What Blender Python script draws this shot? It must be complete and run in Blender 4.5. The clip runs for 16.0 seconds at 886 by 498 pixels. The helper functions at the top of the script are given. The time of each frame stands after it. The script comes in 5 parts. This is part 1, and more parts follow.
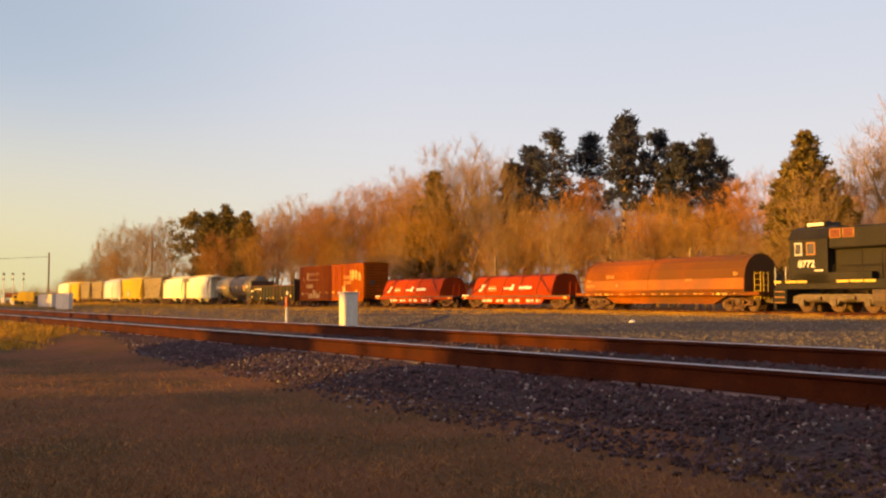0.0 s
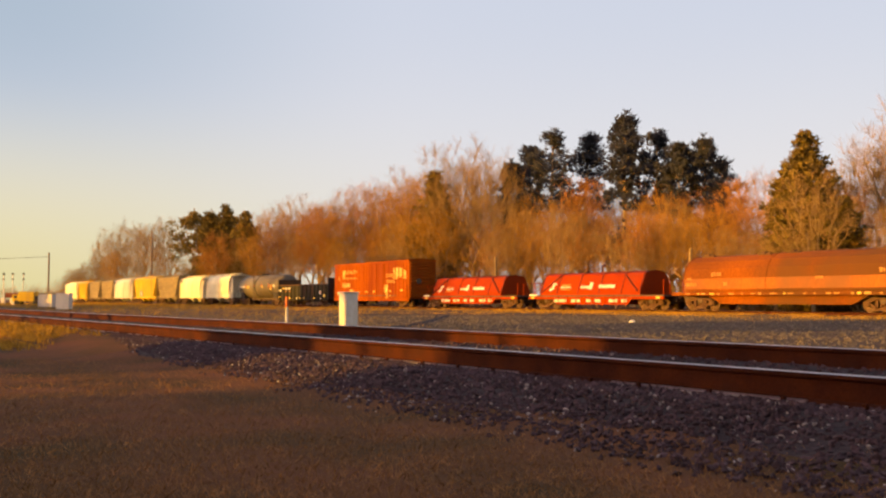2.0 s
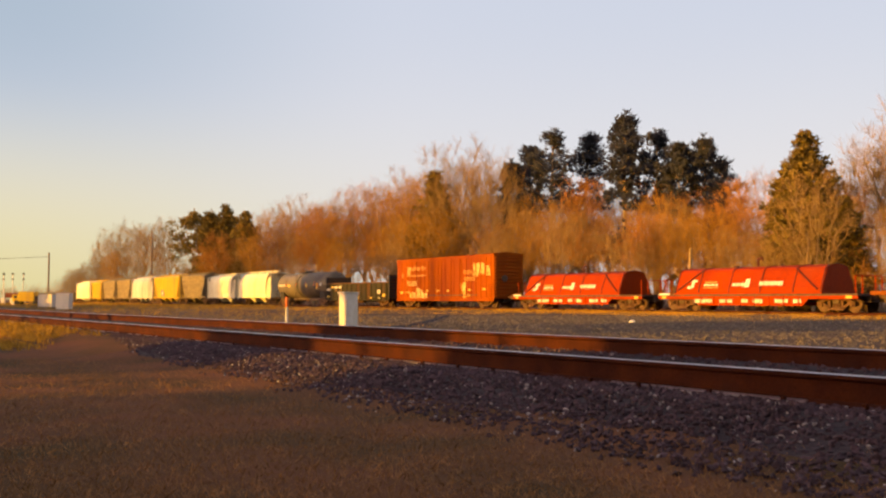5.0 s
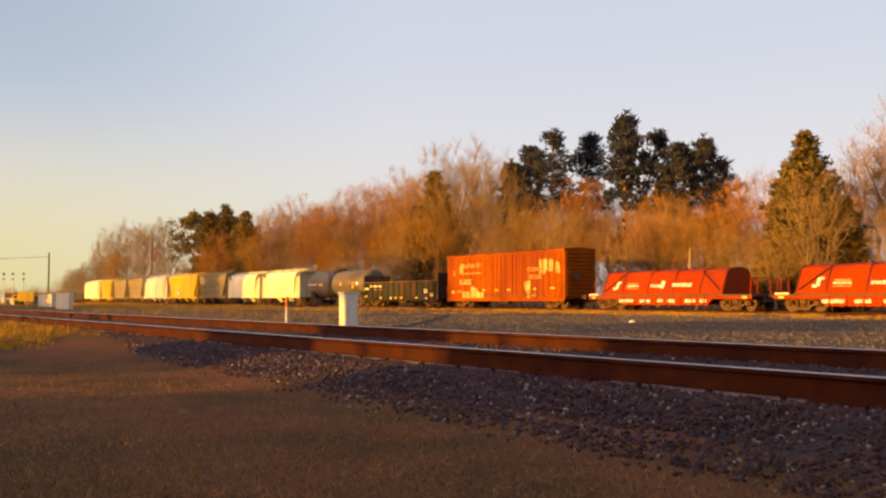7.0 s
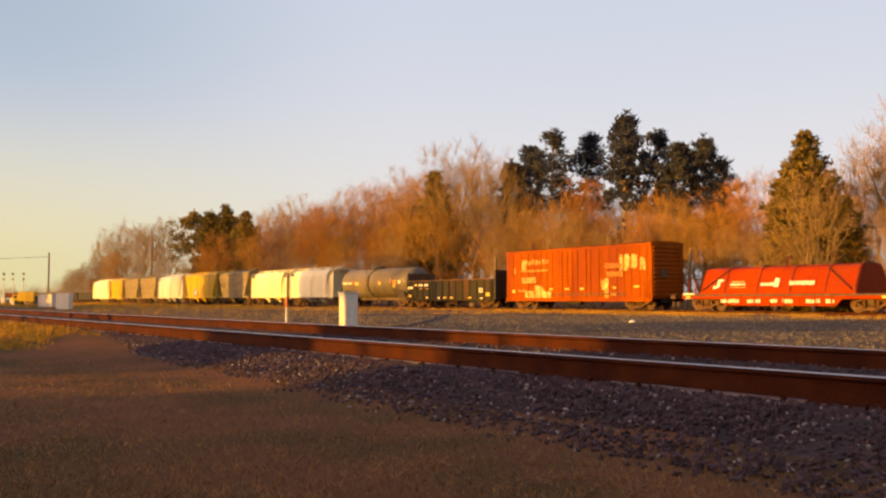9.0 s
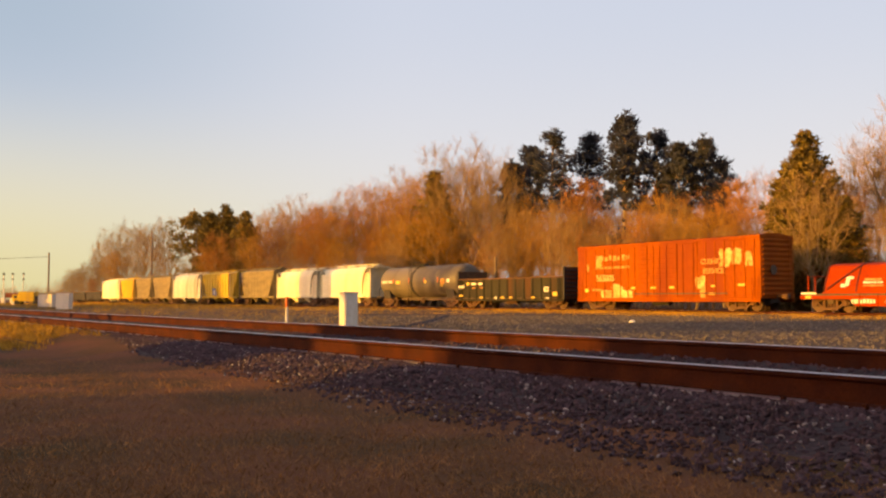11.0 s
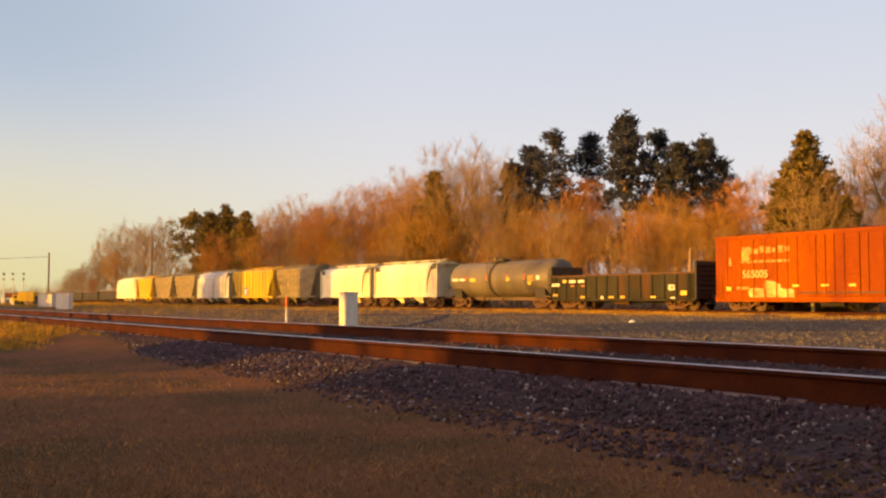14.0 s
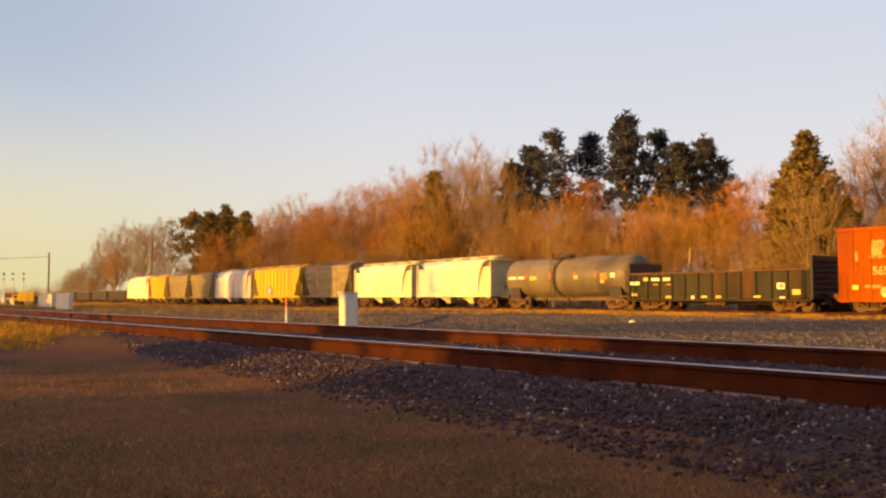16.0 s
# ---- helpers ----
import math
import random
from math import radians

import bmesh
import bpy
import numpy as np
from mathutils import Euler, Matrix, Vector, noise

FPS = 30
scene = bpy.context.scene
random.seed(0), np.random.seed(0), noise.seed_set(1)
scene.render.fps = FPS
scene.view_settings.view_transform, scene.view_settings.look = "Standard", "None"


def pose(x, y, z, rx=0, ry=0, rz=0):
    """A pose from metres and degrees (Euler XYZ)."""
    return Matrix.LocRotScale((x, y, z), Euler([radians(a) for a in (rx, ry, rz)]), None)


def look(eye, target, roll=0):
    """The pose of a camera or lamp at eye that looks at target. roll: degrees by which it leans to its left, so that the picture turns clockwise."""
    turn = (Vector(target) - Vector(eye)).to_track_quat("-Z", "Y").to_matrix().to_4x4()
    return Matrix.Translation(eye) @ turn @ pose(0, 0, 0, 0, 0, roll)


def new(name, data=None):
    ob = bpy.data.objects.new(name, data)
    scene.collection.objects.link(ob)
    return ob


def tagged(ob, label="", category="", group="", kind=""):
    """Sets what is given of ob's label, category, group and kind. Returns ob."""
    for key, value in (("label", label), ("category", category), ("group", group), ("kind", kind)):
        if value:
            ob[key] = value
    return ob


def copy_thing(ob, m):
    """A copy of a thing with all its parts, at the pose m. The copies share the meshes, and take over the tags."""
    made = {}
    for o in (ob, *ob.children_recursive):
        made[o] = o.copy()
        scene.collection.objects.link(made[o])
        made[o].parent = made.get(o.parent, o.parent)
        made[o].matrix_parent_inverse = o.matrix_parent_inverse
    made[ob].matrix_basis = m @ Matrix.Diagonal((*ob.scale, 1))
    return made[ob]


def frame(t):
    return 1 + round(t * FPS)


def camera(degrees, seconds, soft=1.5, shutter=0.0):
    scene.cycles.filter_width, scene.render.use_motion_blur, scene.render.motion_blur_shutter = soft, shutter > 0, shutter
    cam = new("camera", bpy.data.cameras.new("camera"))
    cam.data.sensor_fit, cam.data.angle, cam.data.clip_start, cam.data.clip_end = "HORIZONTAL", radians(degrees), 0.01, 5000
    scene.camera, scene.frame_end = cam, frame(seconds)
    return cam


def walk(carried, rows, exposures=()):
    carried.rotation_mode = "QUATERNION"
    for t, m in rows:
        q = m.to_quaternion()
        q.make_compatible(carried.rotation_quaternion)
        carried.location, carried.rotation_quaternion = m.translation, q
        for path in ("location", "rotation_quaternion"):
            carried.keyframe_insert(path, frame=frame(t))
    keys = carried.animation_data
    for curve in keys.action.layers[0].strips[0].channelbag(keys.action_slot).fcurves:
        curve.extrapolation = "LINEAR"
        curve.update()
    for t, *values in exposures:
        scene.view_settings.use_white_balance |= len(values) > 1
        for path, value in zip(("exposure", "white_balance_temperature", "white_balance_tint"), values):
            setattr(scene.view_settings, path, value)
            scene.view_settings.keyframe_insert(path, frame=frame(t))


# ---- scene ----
cam = camera(51.7, 16.0, soft=2.3)
walk(cam, [(0, pose(0, 0, 0.75, 93.15, 0, 0)), (16, pose(0, 0, 0.75, 93.15, 0, 0))],
     exposures=[(0, 1.5, 8350, 47), (16, 1.5, 8350, 47)])

# ---- light ----
SUN_SIDE, SUN_UP = 70.0, 6.5          # degrees left of straight behind, degrees above the horizon
to_sun = Vector((-math.sin(radians(SUN_SIDE)) * math.cos(radians(SUN_UP)),
                 -math.cos(radians(SUN_SIDE)) * math.cos(radians(SUN_UP)), math.sin(radians(SUN_UP))))
world = bpy.data.worlds.new("sky")
scene.world = world
world.use_nodes = True
wn = world.node_tree
sky = wn.nodes.new("ShaderNodeTexSky")
sky.sky_type, sky.sun_disc = "NISHITA", False
sky.sun_elevation, sky.sun_rotation = radians(SUN_UP), radians(180 + SUN_SIDE)
sky.air_density, sky.dust_density, sky.ozone_density = 1.0, 2.0, 1.5
wn.nodes["Background"].inputs["Strength"].default_value = 0.15
# pale haze over the lower sky, deeper blue higher up on one side, yellow along the horizon towards the sunset
sky_at, axes = wn.nodes.new("ShaderNodeTexCoord"), wn.nodes.new("ShaderNodeSeparateXYZ")
wn.links.new(sky_at.outputs["Generated"], axes.inputs[0])


def fade(axis, a, b, va, vb):
    n = wn.nodes.new("ShaderNodeMapRange")
    n.interpolation_type = "SMOOTHSTEP"
    for key, value in zip(("From Min", "From Max", "To Min", "To Max"), (a, b, va, vb)):
        n.inputs[key].default_value = value
    wn.links.new(axes.outputs[axis] if type(axis) is str else axis, n.inputs["Value"])
    return n.outputs[0]


def both(a, b):
    n = wn.nodes.new("ShaderNodeMath")
    n.operation = "MULTIPLY"
    wn.links.new(a, n.inputs[0])
    wn.links.new(b, n.inputs[1])
    return n.outputs[0]


def blend(amount, below, above):
    n = wn.nodes.new("ShaderNodeMixRGB")
    wn.links.new(amount, n.inputs[0])
    for k, c in ((1, below), (2, above)):
        if type(c) is tuple:
            n.inputs[k].default_value = (*c, 1)
        else:
            wn.links.new(c, n.inputs[k])
    return n.outputs[0]


haze = blend(fade("Z", 0.04, 0.34, 0.0, 1.0), (1.37, 1.98, 2.06), (1.02, 1.7, 2.08))
haze = blend(both(fade("X", -0.46, -0.02, 0.95, 0.0), fade("Z", 0.03, 0.31, 0.0, 1.0)), haze, (0.64, 1.28, 1.64))
haze = blend(both(fade("X", -0.5, 0.12, 1.0, 0.0), fade("Z", -0.02, 0.23, 1.0, 0.0)), haze, (1.38, 1.76, 0.86))
toward = wn.nodes.new("ShaderNodeVectorMath")
toward.operation = "DOT_PRODUCT"
toward.inputs[1].default_value = to_sun
wn.links.new(sky_at.outputs["Generated"], toward.inputs[0])
veil = both(fade("Z", 0.33, 0.55, 0.96, 0.0), fade(toward.outputs["Value"], 0.76, 0.985, 1.0, 0.0))
upper = blend(both(fade("Z", 0.2, 0.5, 0.0, 0.6), fade(toward.outputs["Value"], 0.76, 0.985, 1.0, 0.0)), sky.outputs[0], (1.0, 1.34, 1.62))
wn.links.new(blend(veil, upper, haze), wn.nodes["Background"].inputs["Color"])
sun = new("sun", bpy.data.lights.new("sun", "SUN"))
sun.data.energy, sun.data.angle, sun.data.color = 2.45, radians(0.5), (1.0, 0.65, 0.05)
sun.matrix_world = look(to_sun * 100, (0, 0, 0))


# ---- materials ----
def rgb(c):
    return (*c, 1.0)


def mat(name, a, b=None, scale=3.0, fine=40.0, rough=0.7, metal=0.0, bump=0.15, stain=None, stain_at=0.58, vary=0.0, streak=1.0, gloss=0.25):
    """Two-scale procedural surface: a and b mixed by coarse noise, fine grain on top, optional stains, relief and a change from piece to piece."""
    m = bpy.data.materials.new(name)
    m.use_nodes = True
    t = m.node_tree
    N, L = t.nodes.new, t.links.new
    bs = t.nodes["Principled BSDF"]
    bs.inputs["Roughness"].default_value, bs.inputs["Metallic"].default_value = rough, metal
    bs.inputs["Specular IOR Level"].default_value = gloss
    co = N("ShaderNodeTexCoord")
    mp = N("ShaderNodeMapping")
    mp.inputs["Scale"].default_value = (1, 1, 1.0 / streak)
    L(co.outputs["Object"], mp.inputs[0])
    n1, n2 = N("ShaderNodeTexNoise"), N("ShaderNodeTexNoise")
    for n, s, d in ((n1, scale, 6), (n2, fine, 3)):
        n.inputs["Scale"].default_value, n.inputs["Detail"].default_value = s, d
        L(mp.outputs[0], n.inputs["Vector"])
    b = b or tuple(x * 0.7 for x in a)
    r = N("ShaderNodeValToRGB")
    r.color_ramp.elements[0].position, r.color_ramp.elements[1].position = 0.35, 0.65
    r.color_ramp.elements[0].color, r.color_ramp.elements[1].color = rgb(a), rgb(b)
    L(n1.outputs["Fac"], r.inputs[0])
    mx = N("ShaderNodeMixRGB")
    mx.blend_type = "OVERLAY"
    mx.inputs[0].default_value = 0.45
    L(r.outputs[0], mx.inputs[1])
    L(n2.outputs["Fac"], mx.inputs[2])
    out = mx.outputs[0]
    if stain:
        n3 = N("ShaderNodeTexNoise")
        n3.inputs["Scale"].default_value, n3.inputs["Detail"].default_value = scale * 0.6, 8
        L(mp.outputs[0], n3.inputs["Vector"])
        r3 = N("ShaderNodeValToRGB")
        r3.color_ramp.elements[0].position, r3.color_ramp.elements[1].position = stain_at, stain_at + 0.12
        L(n3.outputs["Fac"], r3.inputs[0])
        m3 = N("ShaderNodeMixRGB")
        L(r3.outputs[0], m3.inputs[0])
        L(out, m3.inputs[1])
        m3.inputs[2].default_value = rgb(stain)
        out = m3.outputs[0]
    if vary:
        oi, hs, ge = N("ShaderNodeObjectInfo"), N("ShaderNodeHueSaturation"), N("ShaderNodeNewGeometry")
        ad = N("ShaderNodeMath")
        ad.operation = "ADD"
        L(oi.outputs["Random"], ad.inputs[0])
        L(ge.outputs["Random Per Island"], ad.inputs[1])
        mr = N("ShaderNodeMapRange")
        mr.inputs["From Max"].default_value = 2.0
        mr.inputs["To Min"].default_value, mr.inputs["To Max"].default_value = 1 - vary, 1 + vary
        L(ad.outputs[0], mr.inputs[0])
        L(mr.outputs[0], hs.inputs["Value"])
        L(out, hs.inputs["Color"])
        out = hs.outputs[0]
    L(out, bs.inputs["Base Color"])
    if bump:
        bp = N("ShaderNodeBump")
        bp.inputs["Strength"].default_value, bp.inputs["Distance"].default_value = bump, 0.02
        L(n2.outputs["Fac"], bp.inputs["Height"])
        L(bp.outputs[0], bs.inputs["Normal"])
    return m


GRASS = mat("dormant_grass", (0.17, 0.068, 0.034), (0.075, 0.047, 0.021), 0.8, 45, 0.95, bump=0.5, stain=(0.15, 0.066, 0.038), gloss=0.05)
BLADE = mat("grass_blades", (0.42, 0.2, 0.075), (0.27, 0.14, 0.055), 2, 30, 0.95, bump=0, vary=0.5, gloss=0.05)
BALLAST = mat("ballast_bed", (0.05, 0.035, 0.037), (0.03, 0.021, 0.023), 6, 30, 0.95, bump=1.0)
STONE = mat("ballast_stone", (0.092, 0.055, 0.064), (0.046, 0.028, 0.034), 8, 60, 0.9, bump=0.3, vary=0.6)
CLOD = mat("loose_gravel", (0.17, 0.13, 0.09), (0.1, 0.08, 0.06), 3, 30, 0.95, bump=0.3, vary=0.5)
PALE_STONE = mat("pale_stone", (0.34, 0.3, 0.28), (0.2, 0.17, 0.16), 8, 60, 0.9, bump=0.3, vary=0.3)
RUST_RAIL = mat("rusty_rail", (0.068, 0.016, 0.005), (0.034, 0.008, 0.004), 4, 50, 0.8, bump=0.25, stain=(0.04, 0.013, 0.008), gloss=0.1)
RAIL_HEAD = mat("polished_rail_head", (0.5, 0.5, 0.52), (0.4, 0.38, 0.38), 10, 80, 0.28, 1.0, bump=0.05)
# paler steel that paints the sky's glint on the rail foot
FOOT_GLINT = mat("glint_steel", (0.42, 0.4, 0.45), (0.3, 0.26, 0.3), 6, 60, 0.35, 0.8, bump=0.1)
TIE = mat("creosote_tie", (0.085, 0.06, 0.045), (0.05, 0.038, 0.03), 3, 30, 0.9, bump=0.6, vary=0.25)
GRAVEL = mat("gravel_ground", (0.125, 0.082, 0.056), (0.08, 0.055, 0.044), 0.5, 12, 0.95, bump=0.8, stain=(0.14, 0.08, 0.03), gloss=0.05)
RUST = mat("rusty_steel", (0.13, 0.062, 0.026), (0.085, 0.042, 0.022), 3, 30, 0.8, 0.1, bump=0.3)
GRIME = mat("grimy_steel", (0.13, 0.085, 0.055), (0.07, 0.05, 0.035), 4, 30, 0.8, 0.1, bump=0.3)
WHEEL = mat("wheel_steel", (0.13, 0.07, 0.035), (0.07, 0.042, 0.028), 5, 40, 0.65, 0.4, bump=0.2)
DARK = mat("dark_steel", (0.035, 0.032, 0.03), (0.05, 0.04, 0.032), 4, 30, 0.7, 0.1, bump=0.2)
BOX_RED = mat("boxcar_red", (0.31, 0.066, 0.003), (0.235, 0.046, 0.003), 0.5, 14, 0.7, bump=0.12, stain=(0.2, 0.036, 0.008), stain_at=0.57, streak=5, gloss=0.1)
COIL_RED = mat("coil_car_red", (0.33, 0.036, 0.002), (0.26, 0.027, 0.002), 0.6, 14, 0.65, bump=0.1, stain=(0.24, 0.032, 0.006), stain_at=0.62, streak=4, gloss=0.08)
COIL_BAND = mat("dark_red_band", (0.1, 0.016, 0.005), (0.07, 0.012, 0.004), 2, 14, 0.6, bump=0.1)
COIL_RUST = mat("faded_red_hood", (0.24, 0.062, 0.007), (0.16, 0.045, 0.008), 0.4, 12, 0.75, bump=0.15, stain=(0.12, 0.045, 0.012), stain_at=0.5, streak=3, gloss=0.1)
WHITE_PAINT = mat("dirty_white_paint", (0.8, 0.74, 0.5), (0.7, 0.62, 0.4), 0.5, 12, 0.6, bump=0.1, stain=(0.46, 0.38, 0.24), stain_at=0.62, streak=6, gloss=0.12)
GREY_PAINT = mat("weathered_grey_paint", (0.25, 0.19, 0.1), (0.165, 0.13, 0.075), 0.5, 12, 0.7, bump=0.1, stain=(0.11, 0.08, 0.05), streak=0.25, gloss=0.12)
PALE_PAINT = mat("pale_grey_paint", (0.52, 0.5, 0.46), (0.42, 0.4, 0.36), 0.5, 12, 0.6, bump=0.1, stain=(0.3, 0.25, 0.2), streak=6)
YELLOW_PAINT = mat("ochre_paint", (0.6, 0.39, 0.03), (0.5, 0.31, 0.03), 0.5, 12, 0.55, bump=0.1, stain=(0.33, 0.19, 0.06), stain_at=0.62, streak=6)
TANK_PAINT = mat("grimy_tank_paint", (0.17, 0.135, 0.085), (0.12, 0.095, 0.065), 0.5, 12, 0.5, bump=0.1, stain=(0.075, 0.06, 0.05), streak=3)
GON_PAINT = mat("faded_green_black", (0.04, 0.035, 0.02), (0.027, 0.023, 0.015), 0.8, 16, 0.75, bump=0.15, stain=(0.08, 0.036, 0.016), stain_at=0.57, streak=5, gloss=0.12)
LOCO_BLACK = mat("dusty_black_paint", (0.016, 0.014, 0.011), (0.027, 0.021, 0.014), 0.8, 15, 0.6, bump=0.1, streak=3, gloss=0.12)
LETTER = mat("lettering_white", (0.78, 0.74, 0.62), (0.62, 0.57, 0.45), 6, 30, 0.6, bump=0)
REFLECT = mat("yellow_reflector", (0.75, 0.5, 0.1), (0.65, 0.42, 0.08), 6, 30, 0.4, bump=0)
ORANGE = mat("orange_marker", (0.75, 0.16, 0.04), (0.6, 0.12, 0.03), 6, 30, 0.5, bump=0)
CABINET = mat("cabinet_paint", (0.74, 0.66, 0.52), (0.66, 0.58, 0.46), 1.5, 20, 0.6, bump=0.05, stain=(0.5, 0.42, 0.32), stain_at=0.66, streak=3)
BARK = mat("bare_bark", (0.33, 0.21, 0.09), (0.2, 0.13, 0.06), 2, 14, 0.9, bump=0.4, vary=0.25)
TWIG = mat("bare_twigs", (0.39, 0.19, 0.033), (0.28, 0.14, 0.028), 0.8, 6, 0.95, bump=0, vary=0.3, gloss=0.05)
RED_TWIG = mat("reddish_twigs", (0.39, 0.165, 0.04), (0.27, 0.12, 0.033), 0.8, 6, 0.95, bump=0, vary=0.3, gloss=0.05)
PALE_TWIG = mat("pale_twigs", (0.34, 0.205, 0.075), (0.25, 0.15, 0.055), 0.8, 6, 0.95, bump=0, vary=0.25, gloss=0.05)
PALE_BARK = mat("pale_bark", (0.32, 0.21, 0.09), (0.22, 0.145, 0.07), 2, 14, 0.9, bump=0.4, vary=0.2, gloss=0.1)
NEEDLE = mat("pine_needles", (0.05, 0.05, 0.052), (0.028, 0.03, 0.036), 1.5, 12, 0.8, bump=0, vary=0.4, gloss=0.1)
SPRUCE = mat("spruce_needles", (0.2, 0.135, 0.032), (0.11, 0.078, 0.022), 1.5, 12, 0.85, bump=0, vary=0.4, gloss=0.1)
POLE_WOOD = mat("pole_wood", (0.22, 0.13, 0.075), (0.15, 0.09, 0.055), 3, 30, 0.85, bump=0.3, streak=6)
DRY_GRASS = mat("dry_grass", (0.54, 0.3, 0.045), (0.36, 0.2, 0.035), 0.4, 8, 0.95, bump=0, vary=0.4, gloss=0.05)
GLASS = mat("cab_glass", (0.05, 0.05, 0.055), (0.06, 0.05, 0.045), 2, 10, 0.08, bump=0)


# ---- mesh helpers ----
def link(name, bm, material, parent=None, label="", smooth=False):
    me = bpy.data.meshes.new(name)
    bm.to_mesh(me)
    bm.free()
    me.materials.append(material)
    if smooth:
        for p in me.polygons:
            p.use_smooth = True
    ob = new(name, me)
    if parent:
        ob.parent = parent
    return tagged(ob, label)


def part(name, bm, material, parent, label="", smooth=False):
    return link(name, bm, material, parent, label, smooth)


def again(name, me, parent, m=None):
    """One more piece on a mesh that is already there."""
    ob = new(name, me)
    ob.parent = parent
    if m is not None:
        ob.matrix_basis = m
    return ob


def thing(name, label, category, group="", kind=""):
    return tagged(new(name), label, category, group, kind)


def add_box(bm, x0, x1, y0, y1, z0, z1, bevel=0.0):
    r = bmesh.ops.create_cube(bm, size=1)
    for v in r["verts"]:
        v.co = Vector(((x0 + x1) / 2 + v.co.x * (x1 - x0), (y0 + y1) / 2 + v.co.y * (y1 - y0), (z0 + z1) / 2 + v.co.z * (z1 - z0)))
    if bevel:
        es = list({e for v in r["verts"] for e in v.link_edges})
        bmesh.ops.bevel(bm, geom=es, offset=bevel, segments=1, affect="EDGES")
    return bm


def box(x0, x1, y0, y1, z0, z1, bevel=0.0):
    return add_box(bmesh.new(), x0, x1, y0, y1, z0, z1, bevel)


def add_rod(bm, a, b, r, n=6, r2=None):
    a, b = Vector(a), Vector(b)
    d = b - a
    m = Matrix.Translation((a + b) / 2) @ d.to_track_quat("Z", "Y").to_matrix().to_4x4()
    bmesh.ops.create_cone(bm, cap_ends=True, segments=n, radius1=r, radius2=r if r2 is None else r2, depth=d.length, matrix=m)
    return bm


def rod(a, b, r, n=6, r2=None):
    return add_rod(bmesh.new(), a, b, r, n, r2)


def add_loft(bm, rings, caps=True):
    """Skin through rings of points, all of one length, closed round."""
    vs = [[bm.verts.new(p) for p in ring] for ring in rings]
    n = len(vs[0])
    for a, b in zip(vs, vs[1:]):
        for i in range(n):
            bm.faces.new((a[i], a[(i + 1) % n], b[(i + 1) % n], b[i]))
    if caps:
        bm.faces.new(vs[0])
        bm.faces.new(vs[-1])
    bmesh.ops.recalc_face_normals(bm, faces=bm.faces)
    return bm


def loft(rings, caps=True):
    return add_loft(bmesh.new(), rings, caps)


def prism(profile, x0, x1):
    """A profile of (y, z) drawn out along x."""
    return loft([[(x, y, z) for y, z in profile] for x in (x0, x1)])


# ---- lie of the land ----
# n and a: metres across and along the near track, which lies 36 degrees left of the view
NX, NY = math.cos(radians(36)), math.sin(radians(36))


def at(n, a):
    return (n * NX - a * NY, n * NY + a * NX)


def na(x, y):
    return (x * NX + y * NY, -x * NY + y * NX)


def bend(a):
    """How far the near track leaves its straight line."""
    if a < 10:
        return 0.0
    return 0.0007 * (min(a, 32) - 10) ** 2 + max(a - 32, 0) * 0.031


TRACK_N = 4.78
TRAIN_DIR = -57.15
E = Vector((math.cos(radians(TRAIN_DIR)), math.sin(radians(TRAIN_DIR)), 0))
FAR = Vector((-E.y, E.x, 0))
P0 = Vector((22.85, 47.82, 0.05))     # on the train's track, top of rail


def train_n(x, y):
    return (Vector((x, y, 0)) - P0).dot(FAR)


def step(x, a, b):
    t = min(max((x - a) / (b - a), 0), 1)
    return t * t * (3 - 2 * t)


def land(x, y):
    n, a = na(x, y)
    m = n - TRACK_N - bend(a)
    rough = 0.014 * noise.noise((x * 0.35, y * 0.35, 0)) + 0.007 * noise.noise((x * 1.3, y * 1.3, 3))
    z = rough * step(-m, -1, 3) if m < 0 else rough
    z += 0.10 * step(m, -1.6, -0.6) * (1 - step(m, 2.2, 3.6)) - 0.2 * step(m, 2.4, 5.5)
    z += 0.11 * step(a, 11, 17) * step(m, -2.2, -1.0) * (1 - step(m, -0.4, 0.3))
    q = train_n(x, y)
    z += 0.08 * step(q, -6, -2) * (1 - step(q, 2, 6)) + 0.1 * step(q, 6, 12)
    return z


# ---- ground ----
def make_ground():
    def axis(edges):
        out = []
        for lo, hi, st in edges:
            out += list(np.arange(lo, hi, st))
        return out + [edges[-1][1]]
    ns = axis([(-2500, -500, 500), (-500, -60, 40), (-60, -12, 6), (-12, 9, 0.3), (9, 70, 1.0), (70, 200, 10), (200, 1000, 100), (1000, 2500, 500)])
    as_ = axis([(-2500, -500, 500), (-500, -60, 40), (-60, -12, 4), (-12, 32, 0.4), (32, 250, 3), (250, 600, 35), (600, 3000, 400)])
    verts, faces = [], []
    for a in as_:
        for n in ns:
            x, y = at(n, a)
            verts.append((x, y, land(x, y)))
    w = len(ns)
    for j in range(len(as_) - 1):
        for i in range(w - 1):
            faces.append((j * w + i, j * w + i + 1, (j + 1) * w + i + 1, (j + 1) * w + i))
    me = bpy.data.meshes.new("ground")
    me.from_pydata(verts, [], faces)
    me.materials.append(GRASS)
    me.materials.append(GRAVEL)
    for p in me.polygons:
        p.use_smooth = True
        n, a = na(*p.center.xy)
        if n > 6.5 and train_n(*p.center.xy) < 6:
            p.material_index = 1
    tagged(new("ground", me), "dormant brown grass giving way to gravel by the tracks", "ground", kind="structure")


make_ground()


